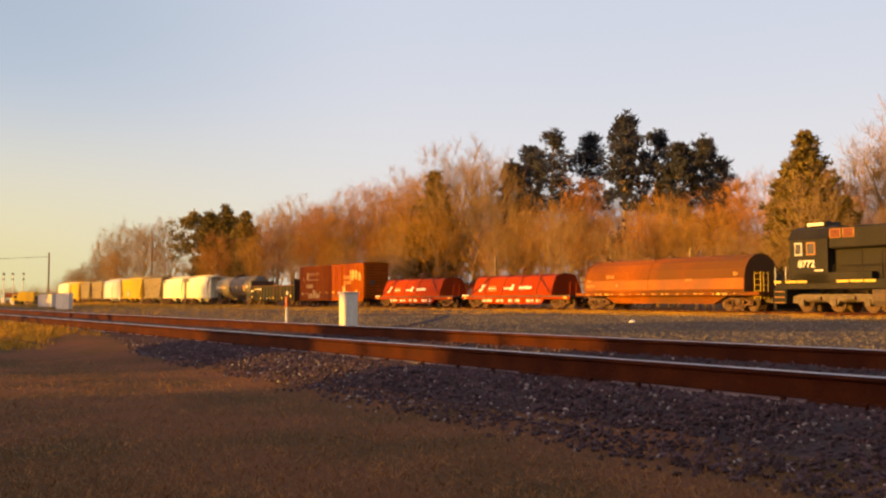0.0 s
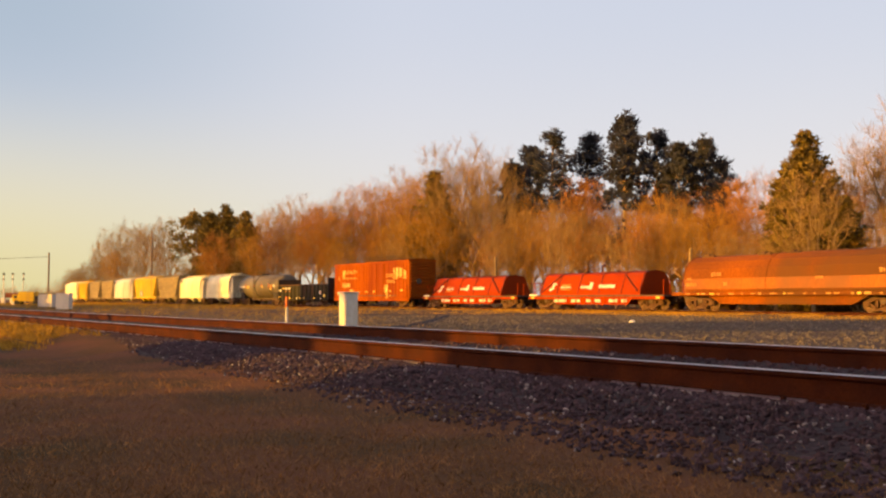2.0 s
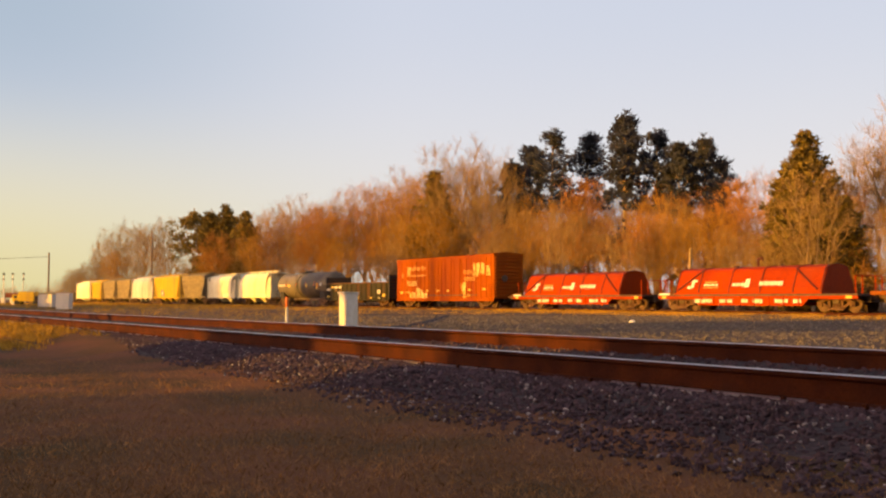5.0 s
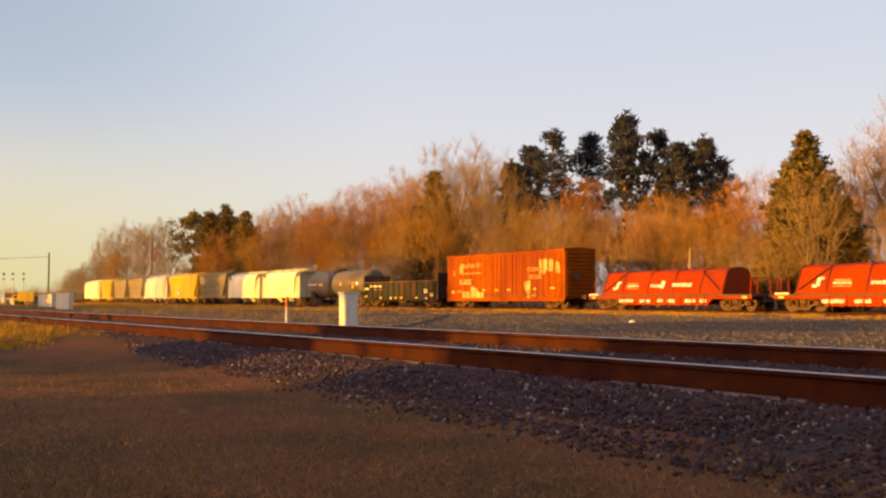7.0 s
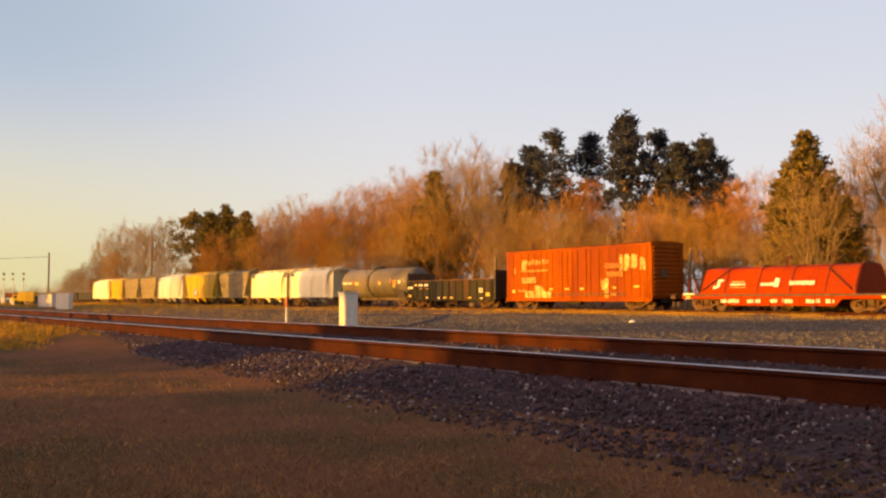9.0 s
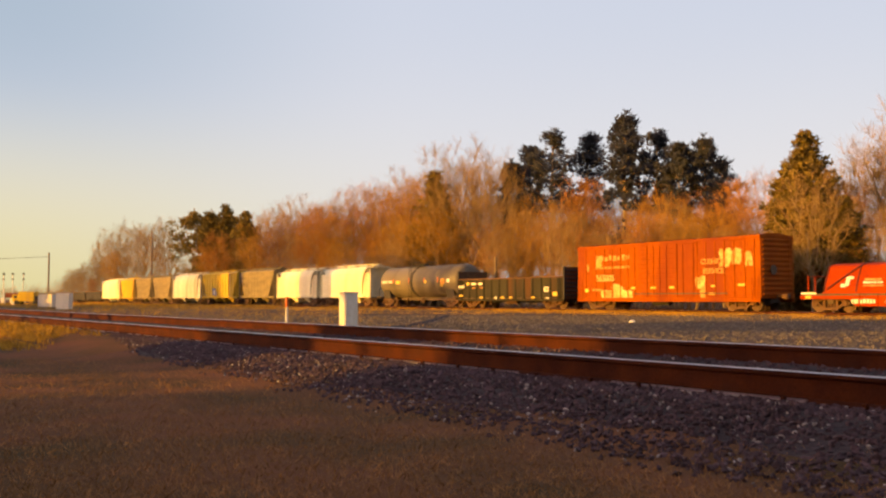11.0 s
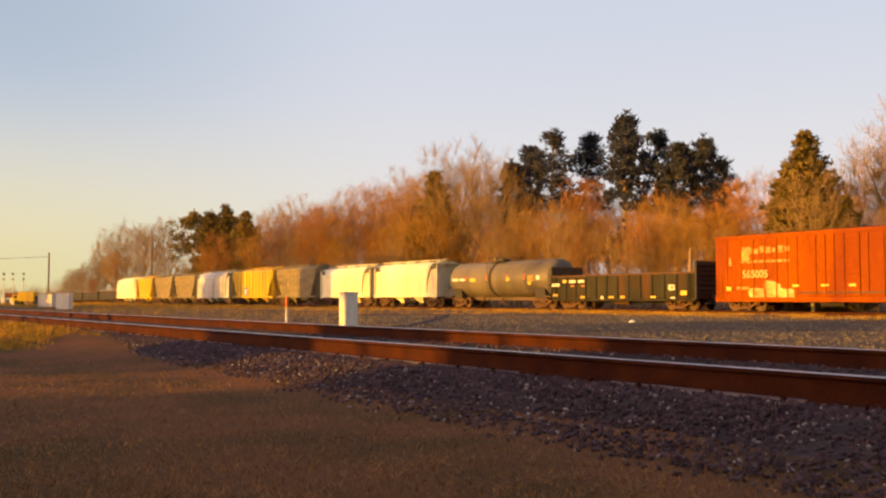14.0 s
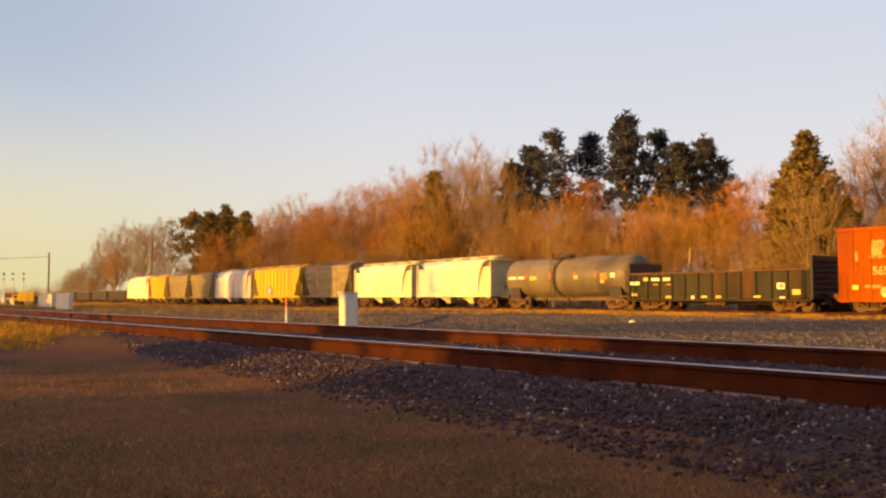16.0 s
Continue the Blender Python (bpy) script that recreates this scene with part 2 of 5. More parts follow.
def ribbon(name, rows, along, material, label, kind="structure"):
    """A sheet along a track. rows: (across, height); along: points with their across direction."""
    bm = bmesh.new()
    prev = None
    for p, across in along:
        ring = [bm.verts.new(p + across * n + Vector((0, 0, z + 0.02 * noise.noise((p.x * 3 + n * 5, p.y * 3, n))))) for n, z in rows]
        if prev:
            for i in range(len(ring) - 1):
                bm.faces.new((prev[i], prev[i + 1], ring[i + 1], ring[i]))
        prev = ring
    bmesh.ops.recalc_face_normals(bm, faces=bm.faces)
    return tagged(link(name, bm, material, smooth=True), label, name, kind=kind)


def near_line(a):
    x, y = at(TRACK_N + bend(a) + 0.75, a)
    return Vector((x, y, 0.16))


ACROSS = Vector((NX, NY, 0))
near_as = list(np.arange(-14, 40, 0.5)) + list(np.arange(40, 220, 4))
near_path = [(near_line(a), ACROSS) for a in near_as]
train_path = [(P0 + E * s - Vector((0, 0, 0.18)), FAR) for s in np.arange(-330, 60, 3.0)]
ribbon("ballast", [(-2.3, -0.24), (-1.75, -0.09), (-1.3, 0.0), (-0.7, 0.0), (-0.35, 0.05), (0.3, 0.085), (0.62, 0.1), (0.8, 0.05), (1.4, 0.05), (2.0, 0.02), (3.0, -0.33)], near_path, BALLAST,
       "dark crushed stone ballast under the near track")
ribbon("ballast", [(-3.0, -0.12), (-1.9, -0.02), (0, 0.0), (1.9, -0.02), (3.0, -0.12)], train_path, GRAVEL, "sunlit brown ballast under the train")

# rail section: foot, web and head
RAIL = [(-0.07, 0), (0.07, 0), (0.07, 0.012), (0.012, 0.03), (0.012, 0.135), (0.036, 0.15), (0.036, 0.172), (-0.036, 0.172), (-0.036, 0.15), (-0.012, 0.135), (-0.012, 0.03), (-0.07, 0.012)]
HEAD = [(-0.033, 0.172), (0.033, 0.172), (0.026, 0.1755), (-0.026, 0.1755)]


def rails(path, offset, lift, label, foot=False):
    rail = link("rail", loft([[p + ac * (offset + y) + Vector((0, 0, z + lift)) for y, z in RAIL] for p, ac in path]), RUST_RAIL)
    part("rail_head", loft([[p + ac * (offset + y) + Vector((0, 0, z + lift)) for y, z in HEAD] for p, ac in path]), RAIL_HEAD, rail, "polished running surface")
    if foot:
        # broken pale strips stand in for the highlight along the foot
        rnd, k = random.Random(17), 0
        bm = bmesh.new()
        while k < 100:
            n = rnd.randint(1, 4)
            add_loft(bm, [[p + ac * (offset + y) + Vector((0, 0, z + lift)) for y, z in ((-0.074, 0.004), (-0.052, 0.02), (-0.05, 0.024), (-0.074, 0.015))] for p, ac in path[k:k + n + 1]])
            k += n + (rnd.randint(1, 2) if rnd.random() < 0.6 else 0)
        part("rail_foot_glint", bm, FOOT_GLINT, rail, "pale strips painting the sky's glint on the rail foot")
    return tagged(rail, label, "rail", "railway rails", kind="structure")


rails(near_path, -0.75, 0.0, "rusty steel rail with a polished top on dark ballast", True)
rails(near_path, 0.75, 0.06, "rusty steel rail with a polished top on dark ballast")
rails(train_path, -0.75, 0.0, "brown steel rail under the train")
rails(train_path, 0.75, 0.0, "brown steel rail under the train")


def ties(path, every):
    """Even places along a path."""
    gone, pts = 0.0, []
    for (p, ac), (q, _) in zip(path, path[1:]):
        d = (q - p).length
        while gone < d:
            pts.append((p + (q - p) * (gone / d), ac))
            gone += every
        gone -= d
    return pts


def lay_ties():
    rnd = random.Random(5)
    bm = box(-1.28, 1.28, -0.115, 0.115, -0.17, 0.0, 0.015)
    me = link("railway_tie", bm, TIE)
    base = me.data
    bpy.data.objects.remove(me)
    plate_ = link("tie_plate", box(-0.1, 0.1, -0.09, 0.09, 0.0, 0.014), RUST_RAIL)
    plate_me = plate_.data
    bpy.data.objects.remove(plate_)
    spike_ = link("spike", box(-0.012, 0.012, -0.012, 0.012, 0.0, 0.04), RUST_RAIL)
    spike_me = spike_.data
    bpy.data.objects.remove(spike_)
    track = thing("near_track_ties", "weathered creosoted railway ties under the near rails", "railway ties", kind="structure")
    for p, ac in ties(near_path[:110], 0.52):
        tilt = math.atan2(0.06, 1.5)
        m = Matrix.Translation(p + Vector((rnd.uniform(-0.02, 0.02), 0, 0.028))) @ pose(0, 0, 0, 0, 0, 36 + rnd.uniform(-1, 1)) @ Matrix.Rotation(-tilt, 4, "Y")
        t = again("railway_tie", base, track, m)
        for s in (-0.75, 0.75):
            again("tie_plate", plate_me, t, pose(s, 0, 0))
            for dx in (-0.09, 0.09):
                again("spike", spike_me, t, pose(s + dx, rnd.uniform(-0.05, 0.05), 0))


lay_ties()


def scatter_stones():
    """Crushed stone on the near ballast bed, larger and paler ones among it."""
    rng = np.random.default_rng(3)
    base = bmesh.new()
    bmesh.ops.create_icosphere(base, subdivisions=1, radius=1)
    bv = np.array([v.co[:] for v in base.verts])
    bf = np.array([[v.index for v in f.verts] for f in base.faces])
    base.free()
    bv = np.sign(bv) * np.abs(bv) ** 0.8
    ov = np.array([(1, 0.1, 0), (-1, -0.2, 0.1), (0.1, 1, 0), (-0.1, -1, 0.1), (0.2, 0, 1), (0, 0.1, -1)], float)
    of = np.array([(0, 2, 4), (2, 1, 4), (1, 3, 4), (3, 0, 4), (2, 0, 5), (1, 2, 5), (3, 1, 5), (0, 3, 5)])

    def heap(name, count, a0, a1, r0, r1, material, label, m0=-1.75, m1=2.0, share=0.86, bv=bv, bf=bf):
        a = a0 + (a1 - a0) * rng.random(count) ** 1.4
        m = np.where(rng.random(count) < share, rng.uniform(m0, -0.84, count), rng.uniform(-0.1, m1, count))
        V, F = np.zeros((count, len(bv), 3)), np.zeros((count, len(bf), 3), int)
        for i in range(count):
            toe = np.interp(a[i], [1, 4, 10, 14, 17], [-2.35, -2.15, -1.85, -1.4, -1.1]) + 0.12 * rng.normal()
            if m[i] < toe:
                m[i] = toe + (-0.84 - toe) * rng.random()
            n = TRACK_N + 0.75 + bend(a[i]) + m[i]
            x, y = at(n, a[i])
            r = rng.uniform(r0, r1)
            prof = [(-2.3, -0.08), (-1.75, 0.07), (-1.3, 0.16), (-0.7, 0.16), (-0.35, 0.21), (0.3, 0.245), (0.62, 0.26), (0.8, 0.21), (1.4, 0.21), (2.0, 0.18), (3.0, -0.15)]
            z = np.interp(m[i], [q[0] for q in prof], [q[1] for q in prof])
            z = max(z, land(x, y) if m[i] < -1.9 else z)
            q = rng.normal(size=(3, 3))
            q, _ = np.linalg.qr(q)
            V[i] = (bv * np.array([r, r * rng.uniform(0.6, 0.9), r * rng.uniform(0.45, 0.8)]) * rng.uniform(0.8, 1.2, (len(bv), 1))) @ q + (x, y, z + r * 0.25)
            F[i] = bf + i * len(bv)
        me = bpy.data.meshes.new(name)
        me.from_pydata(V.reshape(-1, 3).tolist(), [], F.reshape(-1, 3).tolist())
        me.materials.append(material)
        tagged(new(name, me), label, "ballast stones", kind="stuff")
    heap("ballast_stones", 30000, -4.5, 16.5, 0.012, 0.03, STONE, "dark crushed stones of the track ballast", -2.6, 0.7, 0.86, ov, of)
    heap("pale_ballast_stones", 2400, -4.5, 16, 0.006, 0.02, PALE_STONE, "pale stones scattered over the dark ballast", -2.75, 0.7, 0.93)


scatter_stones()


def grass_blades():
    rng = np.random.default_rng(8)
    V, F = [], []
    for i in range(70000):
        y = 2.6 + 9.0 * rng.random() ** 1.7
        x = y * rng.uniform(-0.52, 0.52)
        n, a = na(x, y)
        if n > TRACK_N - 1.35 + 0.25 * rng.normal():
            continue
        z = land(x, y)
        hgt, w = rng.uniform(0.01, 0.034), rng.uniform(0.0014, 0.003)
        t = rng.uniform(0, math.tau)
        dx, dy = math.cos(t) * w, math.sin(t) * w
        lx, ly = rng.normal(0, 0.03, 2)
        k = len(V)
        V += [(x - dx, y - dy, z - 0.005), (x + dx, y + dy, z - 0.005), (x + lx, y + ly, z + hgt)]
        F.append((k, k + 1, k + 2))
    me = bpy.data.meshes.new("grass")
    me.from_pydata(V, [], F)
    me.materials.append(BLADE)
    tagged(new("grass", me), "short dormant brown and olive lawn grass", "grass", kind="stuff")


grass_blades()


def dry_grass():
    """Dead grass standing between the near track and the train, thin along the gravel strip."""
    rng = np.random.default_rng(12)
    V, F = [], []
    for i in range(220000):
        v = P0 + E * (18 - 200 * rng.random() ** 1.5) - FAR * (1.7 + 30 * rng.random() ** 1.6)
        x, y = v.x, v.y
        if i % 2 == 0:
            y = 11 + 34 * rng.random() ** 1.5
            x = y * rng.uniform(-0.54, 0.1)
        n, a = na(x, y)
        m, q = n - TRACK_N - bend(a), train_n(x, y)
        if i % 2 == 0 and (m > 0 or a < 14.5 + 2.5 * noise.noise((x * 0.6, y * 0.6, 5)) + 1.5 * rng.random()):
            continue
        if (-0.6 if a > 15 + 3 * noise.noise((a, n, 0)) else -1.5) < m < 3.6 or q > -1.6:
            continue
        bare = noise.noise((x * 0.11, y * 0.11, 7)) + 0.5 * noise.noise((x * 0.5, y * 0.5, 2))
        if i % 2 and bare < -0.28 + 1.5 * step(-q, 9, 17) * step(x, -6, 6):
            continue
        if m > 3 and rng.random() < (0.7 if x < 4 else 0.93 * step(-q, 5, 8)):
            continue
        z = max(land(x, y), 0.1 if -1.6 < m < 0 else -1)
        k = 0.6 + y / 60
        hgt, w = rng.uniform(0.04, 0.13) * k, rng.uniform(0.006, 0.014) * k
        t = rng.uniform(0, math.tau)
        dx, dy = math.cos(t) * w, math.sin(t) * w
        lx, ly = rng.normal(0, 0.05, 2)
        j = len(V)
        V += [(x - dx, y - dy, z - 0.01), (x + dx, y + dy, z - 0.01), (x + lx, y + ly, z + hgt)]
        F.append((j, j + 1, j + 2))
    me = bpy.data.meshes.new("dry_grass")
    me.from_pydata(V, [], F)
    me.materials.append(DRY_GRASS)
    tagged(new("dry_grass", me), "golden dead grass standing between the tracks", "grass", kind="stuff")


dry_grass()


def gravel_clods():
    """Loose stones and clods on the gravel between the near track and the train."""
    rng = np.random.default_rng(31)
    oct_v = np.array([(1, 0, 0), (-1, 0, 0), (0, 1, 0), (0, -1, 0), (0, 0, 1), (0, 0, -0.4)], float)
    oct_f = np.array([(0, 2, 4), (2, 1, 4), (1, 3, 4), (3, 0, 4), (2, 0, 5), (1, 2, 5), (3, 1, 5), (0, 3, 5)])
    V, F = [], []
    for i in range(14000):
        y = 13 + 40 * rng.random()
        x = y * rng.uniform(-0.5, 0.54)
        n, a = na(x, y)
        if n - TRACK_N - bend(a) < 3.4 or train_n(x, y) > -2:
            continue
        r = rng.uniform(0.02, 0.06) * (0.7 + y / 70)
        w = rng.uniform(0, math.tau)
        c, s = math.cos(w), math.sin(w)
        v = oct_v * (r * rng.uniform(0.8, 1.6), r * rng.uniform(0.8, 1.6), r * rng.uniform(0.6, 1.2))
        v = np.stack([v[:, 0] * c - v[:, 1] * s, v[:, 0] * s + v[:, 1] * c, v[:, 2]], 1) + (x, y, land(x, y))
        F += (oct_f + len(V)).tolist()
        V += v.tolist()
    me = bpy.data.meshes.new("loose_gravel")
    me.from_pydata(V, [], F)
    me.materials.append(CLOD)
    tagged(new("loose_gravel", me), "loose brown gravel stones between the tracks", "gravel", kind="stuff")


gravel_clods()


# ---- the train ----
def run(t):
    """Metres that the train has rolled by t seconds."""
    return 4.607 * t - 0.01819 * t * t


STEP = 4 / 30
keyed_cars, keyed_wheels = [], []


def disc(bm, y0, y1, r, n=20):
    return add_rod(bm, (0, y0, 0), (0, y1, 0), r, n)


def wheelset_mesh():
    bm = bmesh.new()
    add_rod(bm, (0, -0.95, 0), (0, 0.95, 0), 0.075, 8)
    for sgn in (-1, 1):
        disc(bm, sgn * 0.70, sgn * 0.79, 0.45)
        disc(bm, sgn * 0.66, sgn * 0.70, 0.485)
        disc(bm, sgn * 0.79, sgn * 0.81, 0.36)
        for k in range(3):
            w = k * 2.094
            add_box(bm, 0.2 * math.cos(w) - 0.05, 0.2 * math.cos(w) + 0.05, sgn * 0.8, sgn * 0.825, 0.2 * math.sin(w) - 0.05, 0.2 * math.sin(w) + 0.05)
    ob = link("wheelset", bm, WHEEL)
    me = ob.data
    bpy.data.objects.remove(ob)
    return me


def side_frame_mesh():
    """Cast side frame: a flat arch with two openings, journal ends and spring nest."""
    bm = bmesh.new()
    y0, y1 = -0.09, 0.09
    for pts in ([(-1.12, 0.36), (-1.12, 0.58), (-0.55, 0.78), (0.55, 0.78), (1.12, 0.58), (1.12, 0.36), (0.92, 0.36), (0.85, 0.5), (0.45, 0.64), (-0.45, 0.64), (-0.85, 0.5), (-0.92, 0.36)],
                [(-0.45, 0.7), (-0.3, 0.7), (-0.3, 0.2), (-0.45, 0.2)], [(0.3, 0.7), (0.45, 0.7), (0.45, 0.2), (0.3, 0.2)],
                [(-0.95, 0.5), (-0.82, 0.56), (-0.35, 0.3), (-0.4, 0.16)], [(0.95, 0.5), (0.82, 0.56), (0.35, 0.3), (0.4, 0.16)],
                [(-0.45, 0.12), (-0.45, 0.26), (0.45, 0.26), (0.45, 0.12)]):
        add_loft(bm, [[(x, y, z) for x, z in pts] for y in (y0, y1)])
    for x in (-0.16, 0, 0.16):
        add_rod(bm, (x, 0, 0.26), (x, 0, 0.5), 0.07, 8)
    for x in (-0.89, 0.89):
        add_rod(bm, (x, -0.14, 0.45), (x, 0.1, 0.45), 0.13, 10)
    ob = link("side_frame", bm, RUST)
    me = ob.data
    bpy.data.objects.remove(ob)
    return me


WHEELSET, SIDE_FRAME = wheelset_mesh(), side_frame_mesh()


def truck(car, x, axles=(-0.89, 0.89)):
    tr = part("truck", box(-0.2, 0.2, -1.1, 1.1, 0.45, 0.72, 0.03), GRIME, car)
    tr.location = (x, 0, 0)
    for sgn in (-1, 1):
        again("side_frame", SIDE_FRAME, tr, pose(0, sgn * 1.0, 0, 0, 0, 0 if sgn < 0 else 180))
    for ax in axles:
        w = again("wheelset", WHEELSET, tr, pose(ax, 0, 0.46))
        keyed_wheels.append((w, ax, 0.46))
    return tr


def couplers(car, x0, x1):
    for x, sgn in ((x0, -1), (x1, 1)):
        bm = box(min(x, x + sgn * 0.55), max(x, x + sgn * 0.55), -0.1, 0.1, 0.76, 0.98, 0.02)
        add_box(bm, min(x + sgn * 0.45, x + sgn * 0.8), max(x + sgn * 0.45, x + sgn * 0.8), -0.17, 0.17, 0.7, 1.02, 0.05)
        part("coupler", bm, RUST, car)


def car_at(name, s0, s1, label, category="freight car"):
    car = thing(name, label, category, "cars of the freight train")
    keyed_cars.append((car, (s0 + s1) / 2))
    return car, (s1 - s0) / 2


def ladder(car, x, y, z0, z1, material, along_x=True, w=0.42):
    bm = bmesh.new()
    dx, dy = (w / 2, 0) if along_x else (0, w / 2)
    for sgn in (-1, 1):
        add_rod(bm, (x + sgn * dx, y + sgn * dy, z0), (x + sgn * dx, y + sgn * dy, z1), 0.022, 5)
    z = z0 + 0.15
    while z < z1:
        add_rod(bm, (x - dx, y - dy, z), (x + dx, y + dy, z), 0.016, 4)
        z += 0.34
    return part("ladder", bm, material, car)


def plate(car, name, x, z, w, h, material, y=-1.5, proud=0.02, label=""):
    """A flat mark, decal or panel on the near side."""
    return part(name, box(x - w / 2, x + w / 2, y - proud, y, z - h / 2, z + h / 2), material, car, label)


def words(car, text, x, z, size, y, material=LETTER, name="lettering", squeeze=1.0):
    """Letters on the near side, facing out."""
    cu = bpy.data.curves.new(name, "FONT")
    cu.body, cu.size, cu.align_x, cu.extrude, cu.offset = text, size, "CENTER", 0.008, 0.012
    tmp = new(name, cu)
    dg = bpy.context.evaluated_depsgraph_get()
    me = bpy.data.meshes.new_from_object(tmp.evaluated_get(dg))
    bpy.data.objects.remove(tmp)
    me.materials.clear()
    me.materials.append(material)
    ob = new(name, me)
    ob.parent = car
    ob.matrix_basis = Matrix.Translation((x, y, z)) @ pose(0, 0, 0, 90, 0, 0) @ Matrix.Diagonal((squeeze, 1, 1, 1))
    return ob


def tag_strokes(seed, x, z, w, hh, loops, y):
    """Flat looping ribbons that fill an oval, like sprayed letters."""
    rnd = random.Random(seed)
    bm = bmesh.new()
    for n in range(loops):
        a, b, ph = rnd.choice((1, 2)), rnd.choice((1, 2, 3)), rnd.uniform(0, math.tau)
        k0, half, prev = rnd.uniform(0.55, 0.95), rnd.uniform(0.07, 0.13), None
        yy = y - 0.006 - 0.002 * n
        pts = [(x + 0.5 * w * k0 * math.cos(a * i / 16 * math.tau + ph), z + 0.5 * hh * k0 * math.sin(b * i / 16 * math.tau)) for i in range(rnd.randint(11, 16))]
        for (px, pz), (qx, qz) in zip(pts, pts[1:]):
            d = math.hypot(qx - px, qz - pz) or 1.0
            ux, uz = -(qz - pz) / d * half, (qx - px) / d * half
            ring = [bm.verts.new((px + ux, yy, pz + uz)), bm.verts.new((px - ux, yy, pz - uz)), bm.verts.new((qx - ux, yy, qz - uz)), bm.verts.new((qx + ux, yy, qz + uz))]
            bm.faces.new(ring)
    return bm


def boxcar(s0, s1):
    car, h = car_at("boxcar", s0, s1, "orange-red steel boxcar with exterior posts, plug door and pale graffiti")
    W, Z0, Z1 = 1.46, 0.55, 4.36
    part("body", box(-h, h, -W, W, Z0 + 0.2, Z1, 0.03), BOX_RED, car)
    roof = bmesh.new()
    add_loft(roof, [[(x, y, z) for y, z in ((-W - 0.05, Z1 - 0.02), (-W - 0.05, Z1 + 0.06), (0, Z1 + 0.2), (W + 0.05, Z1 + 0.06), (W + 0.05, Z1 - 0.02))] for x in (-h - 0.04, h + 0.04)])
    for i in range(14):
        x = -h + 0.55 + i * 1.11
        add_loft(roof, [[(xx, y, z) for y, z in ((-W, Z1 + 0.06), (0, Z1 + 0.23), (W, Z1 + 0.06), (W, Z1 + 0.02), (-W, Z1 + 0.02))] for xx in (x, x + 0.12)])
    part("roof", roof, BOX_RED, car)
    for sgn in (-1, 1):
        part("side_sill", box(-h, h, min(sgn * W, sgn * (W + 0.07)), max(sgn * W, sgn * (W + 0.07)), Z0, Z0 + 0.26, 0.01), BOX_RED, car)
        part("top_chord", box(-h, h, min(sgn * W, sgn * (W + 0.06)), max(sgn * W, sgn * (W + 0.06)), Z1 - 0.16, Z1, 0.01), BOX_RED, car)
    span = 2 * h
    posts = [0.055, 0.12, 0.175, 0.225, 0.275, 0.32, 0.36, 0.70, 0.745, 0.79, 0.835, 0.88, 0.93, 0.972]
    rib = box(-0.045, 0.045, -0.045, 0, Z0 + 0.26, Z1 - 0.16, 0.015)
    first = part("side_post", rib, BOX_RED, car)
    first.location = (-h + posts[0] * span, -W, 0)
    for f in posts[1:]:
        again("side_post", first.data, car, pose(-h + f * span, -W, 0))
    for f in posts:
        again("side_post", first.data, car, pose(h - f * span, W, 0, 0, 0, 180))
    # plug door with horizontal corrugations and its lock rods; narrower sliding door beside it
    dx0, dx1, dx2 = -h + 0.385 * span, -h + 0.6 * span, -h + 0.685 * span
    door = part("door", box(dx0, dx1, -W - 0.075, -W, Z0 + 0.3, Z1 - 0.18, 0.02), BOX_RED, car, "ribbed plug door")
    for i in range(11):
        z = Z0 + 0.5 + i * 0.31
        part("door_rib", box(dx0 + 0.12, dx1 - 0.12, -W - 0.1, -W - 0.07, z, z + 0.09, 0.012), BOX_RED, door)
    for f in (0.25, 0.42, 0.58, 0.75):
        x = dx0 + (dx1 - dx0) * f
        part("lock_rod", rod((x, -W - 0.12, Z0 + 0.3), (x, -W - 0.12, Z1 - 0.2), 0.022), BOX_RED, door)
    second = part("door", box(dx1 + 0.05, dx2, -W - 0.055, -W, Z0 + 0.3, Z1 - 0.18, 0.02), BOX_RED, car, "plain sliding door")
    part("lock_rod", rod((dx1 + 0.5, -W - 0.09, Z0 + 0.3), (dx1 + 0.5, -W - 0.09, Z1 - 0.2), 0.025), BOX_RED, second)
    part("door_track", box(dx0 - 0.3, dx2 + 2.6, -W - 0.13, -W - 0.07, 1.02, 1.1, 0.01), GRIME, car)
    # corrugated ends
    for sgn in (-1, 1):
        for i in range(12):
            z = Z0 + 0.35 + i * 0.285
            prof = [(-W + 0.12, z), (-W + 0.12, z + 0.19), (W - 0.12, z + 0.19), (W - 0.12, z)]
            bm = loft([[(sgn * h, y, zz) for y, zz in prof], [(sgn * (h + 0.075), y * 0.97, z + 0.095 + (zz - z - 0.095) * 0.5) for y, zz in prof]])
            part("end_corrugation", bm, BOX_RED, car)
    ladder(car, h - 0.35, -W - 0.12, Z0 + 0.1, 2.0, BOX_RED)
    ladder(car, -h + 0.35, -W - 0.12, Z0 + 0.1, 2.0, BOX_RED)
    ladder(car, h + 0.14, W - 0.35, Z0 + 0.2, Z1 - 0.1, BOX_RED, along_x=False)
    part("brake_wheel", rod((h + 0.12, -0.5, 2.4), (h + 0.17, -0.5, 2.4), 0.28, 14), GRIME, car)
    part("underframe", box(-h + 0.2, h - 0.2, -0.35, 0.35, 0.5, 0.78), DARK, car)
    part("air_tank", rod((-1.2, -0.7, 0.5), (0.2, -0.7, 0.5), 0.2, 10), DARK, car)
    # lettering and paint
    L0 = -h
    Y = -W - 0.012
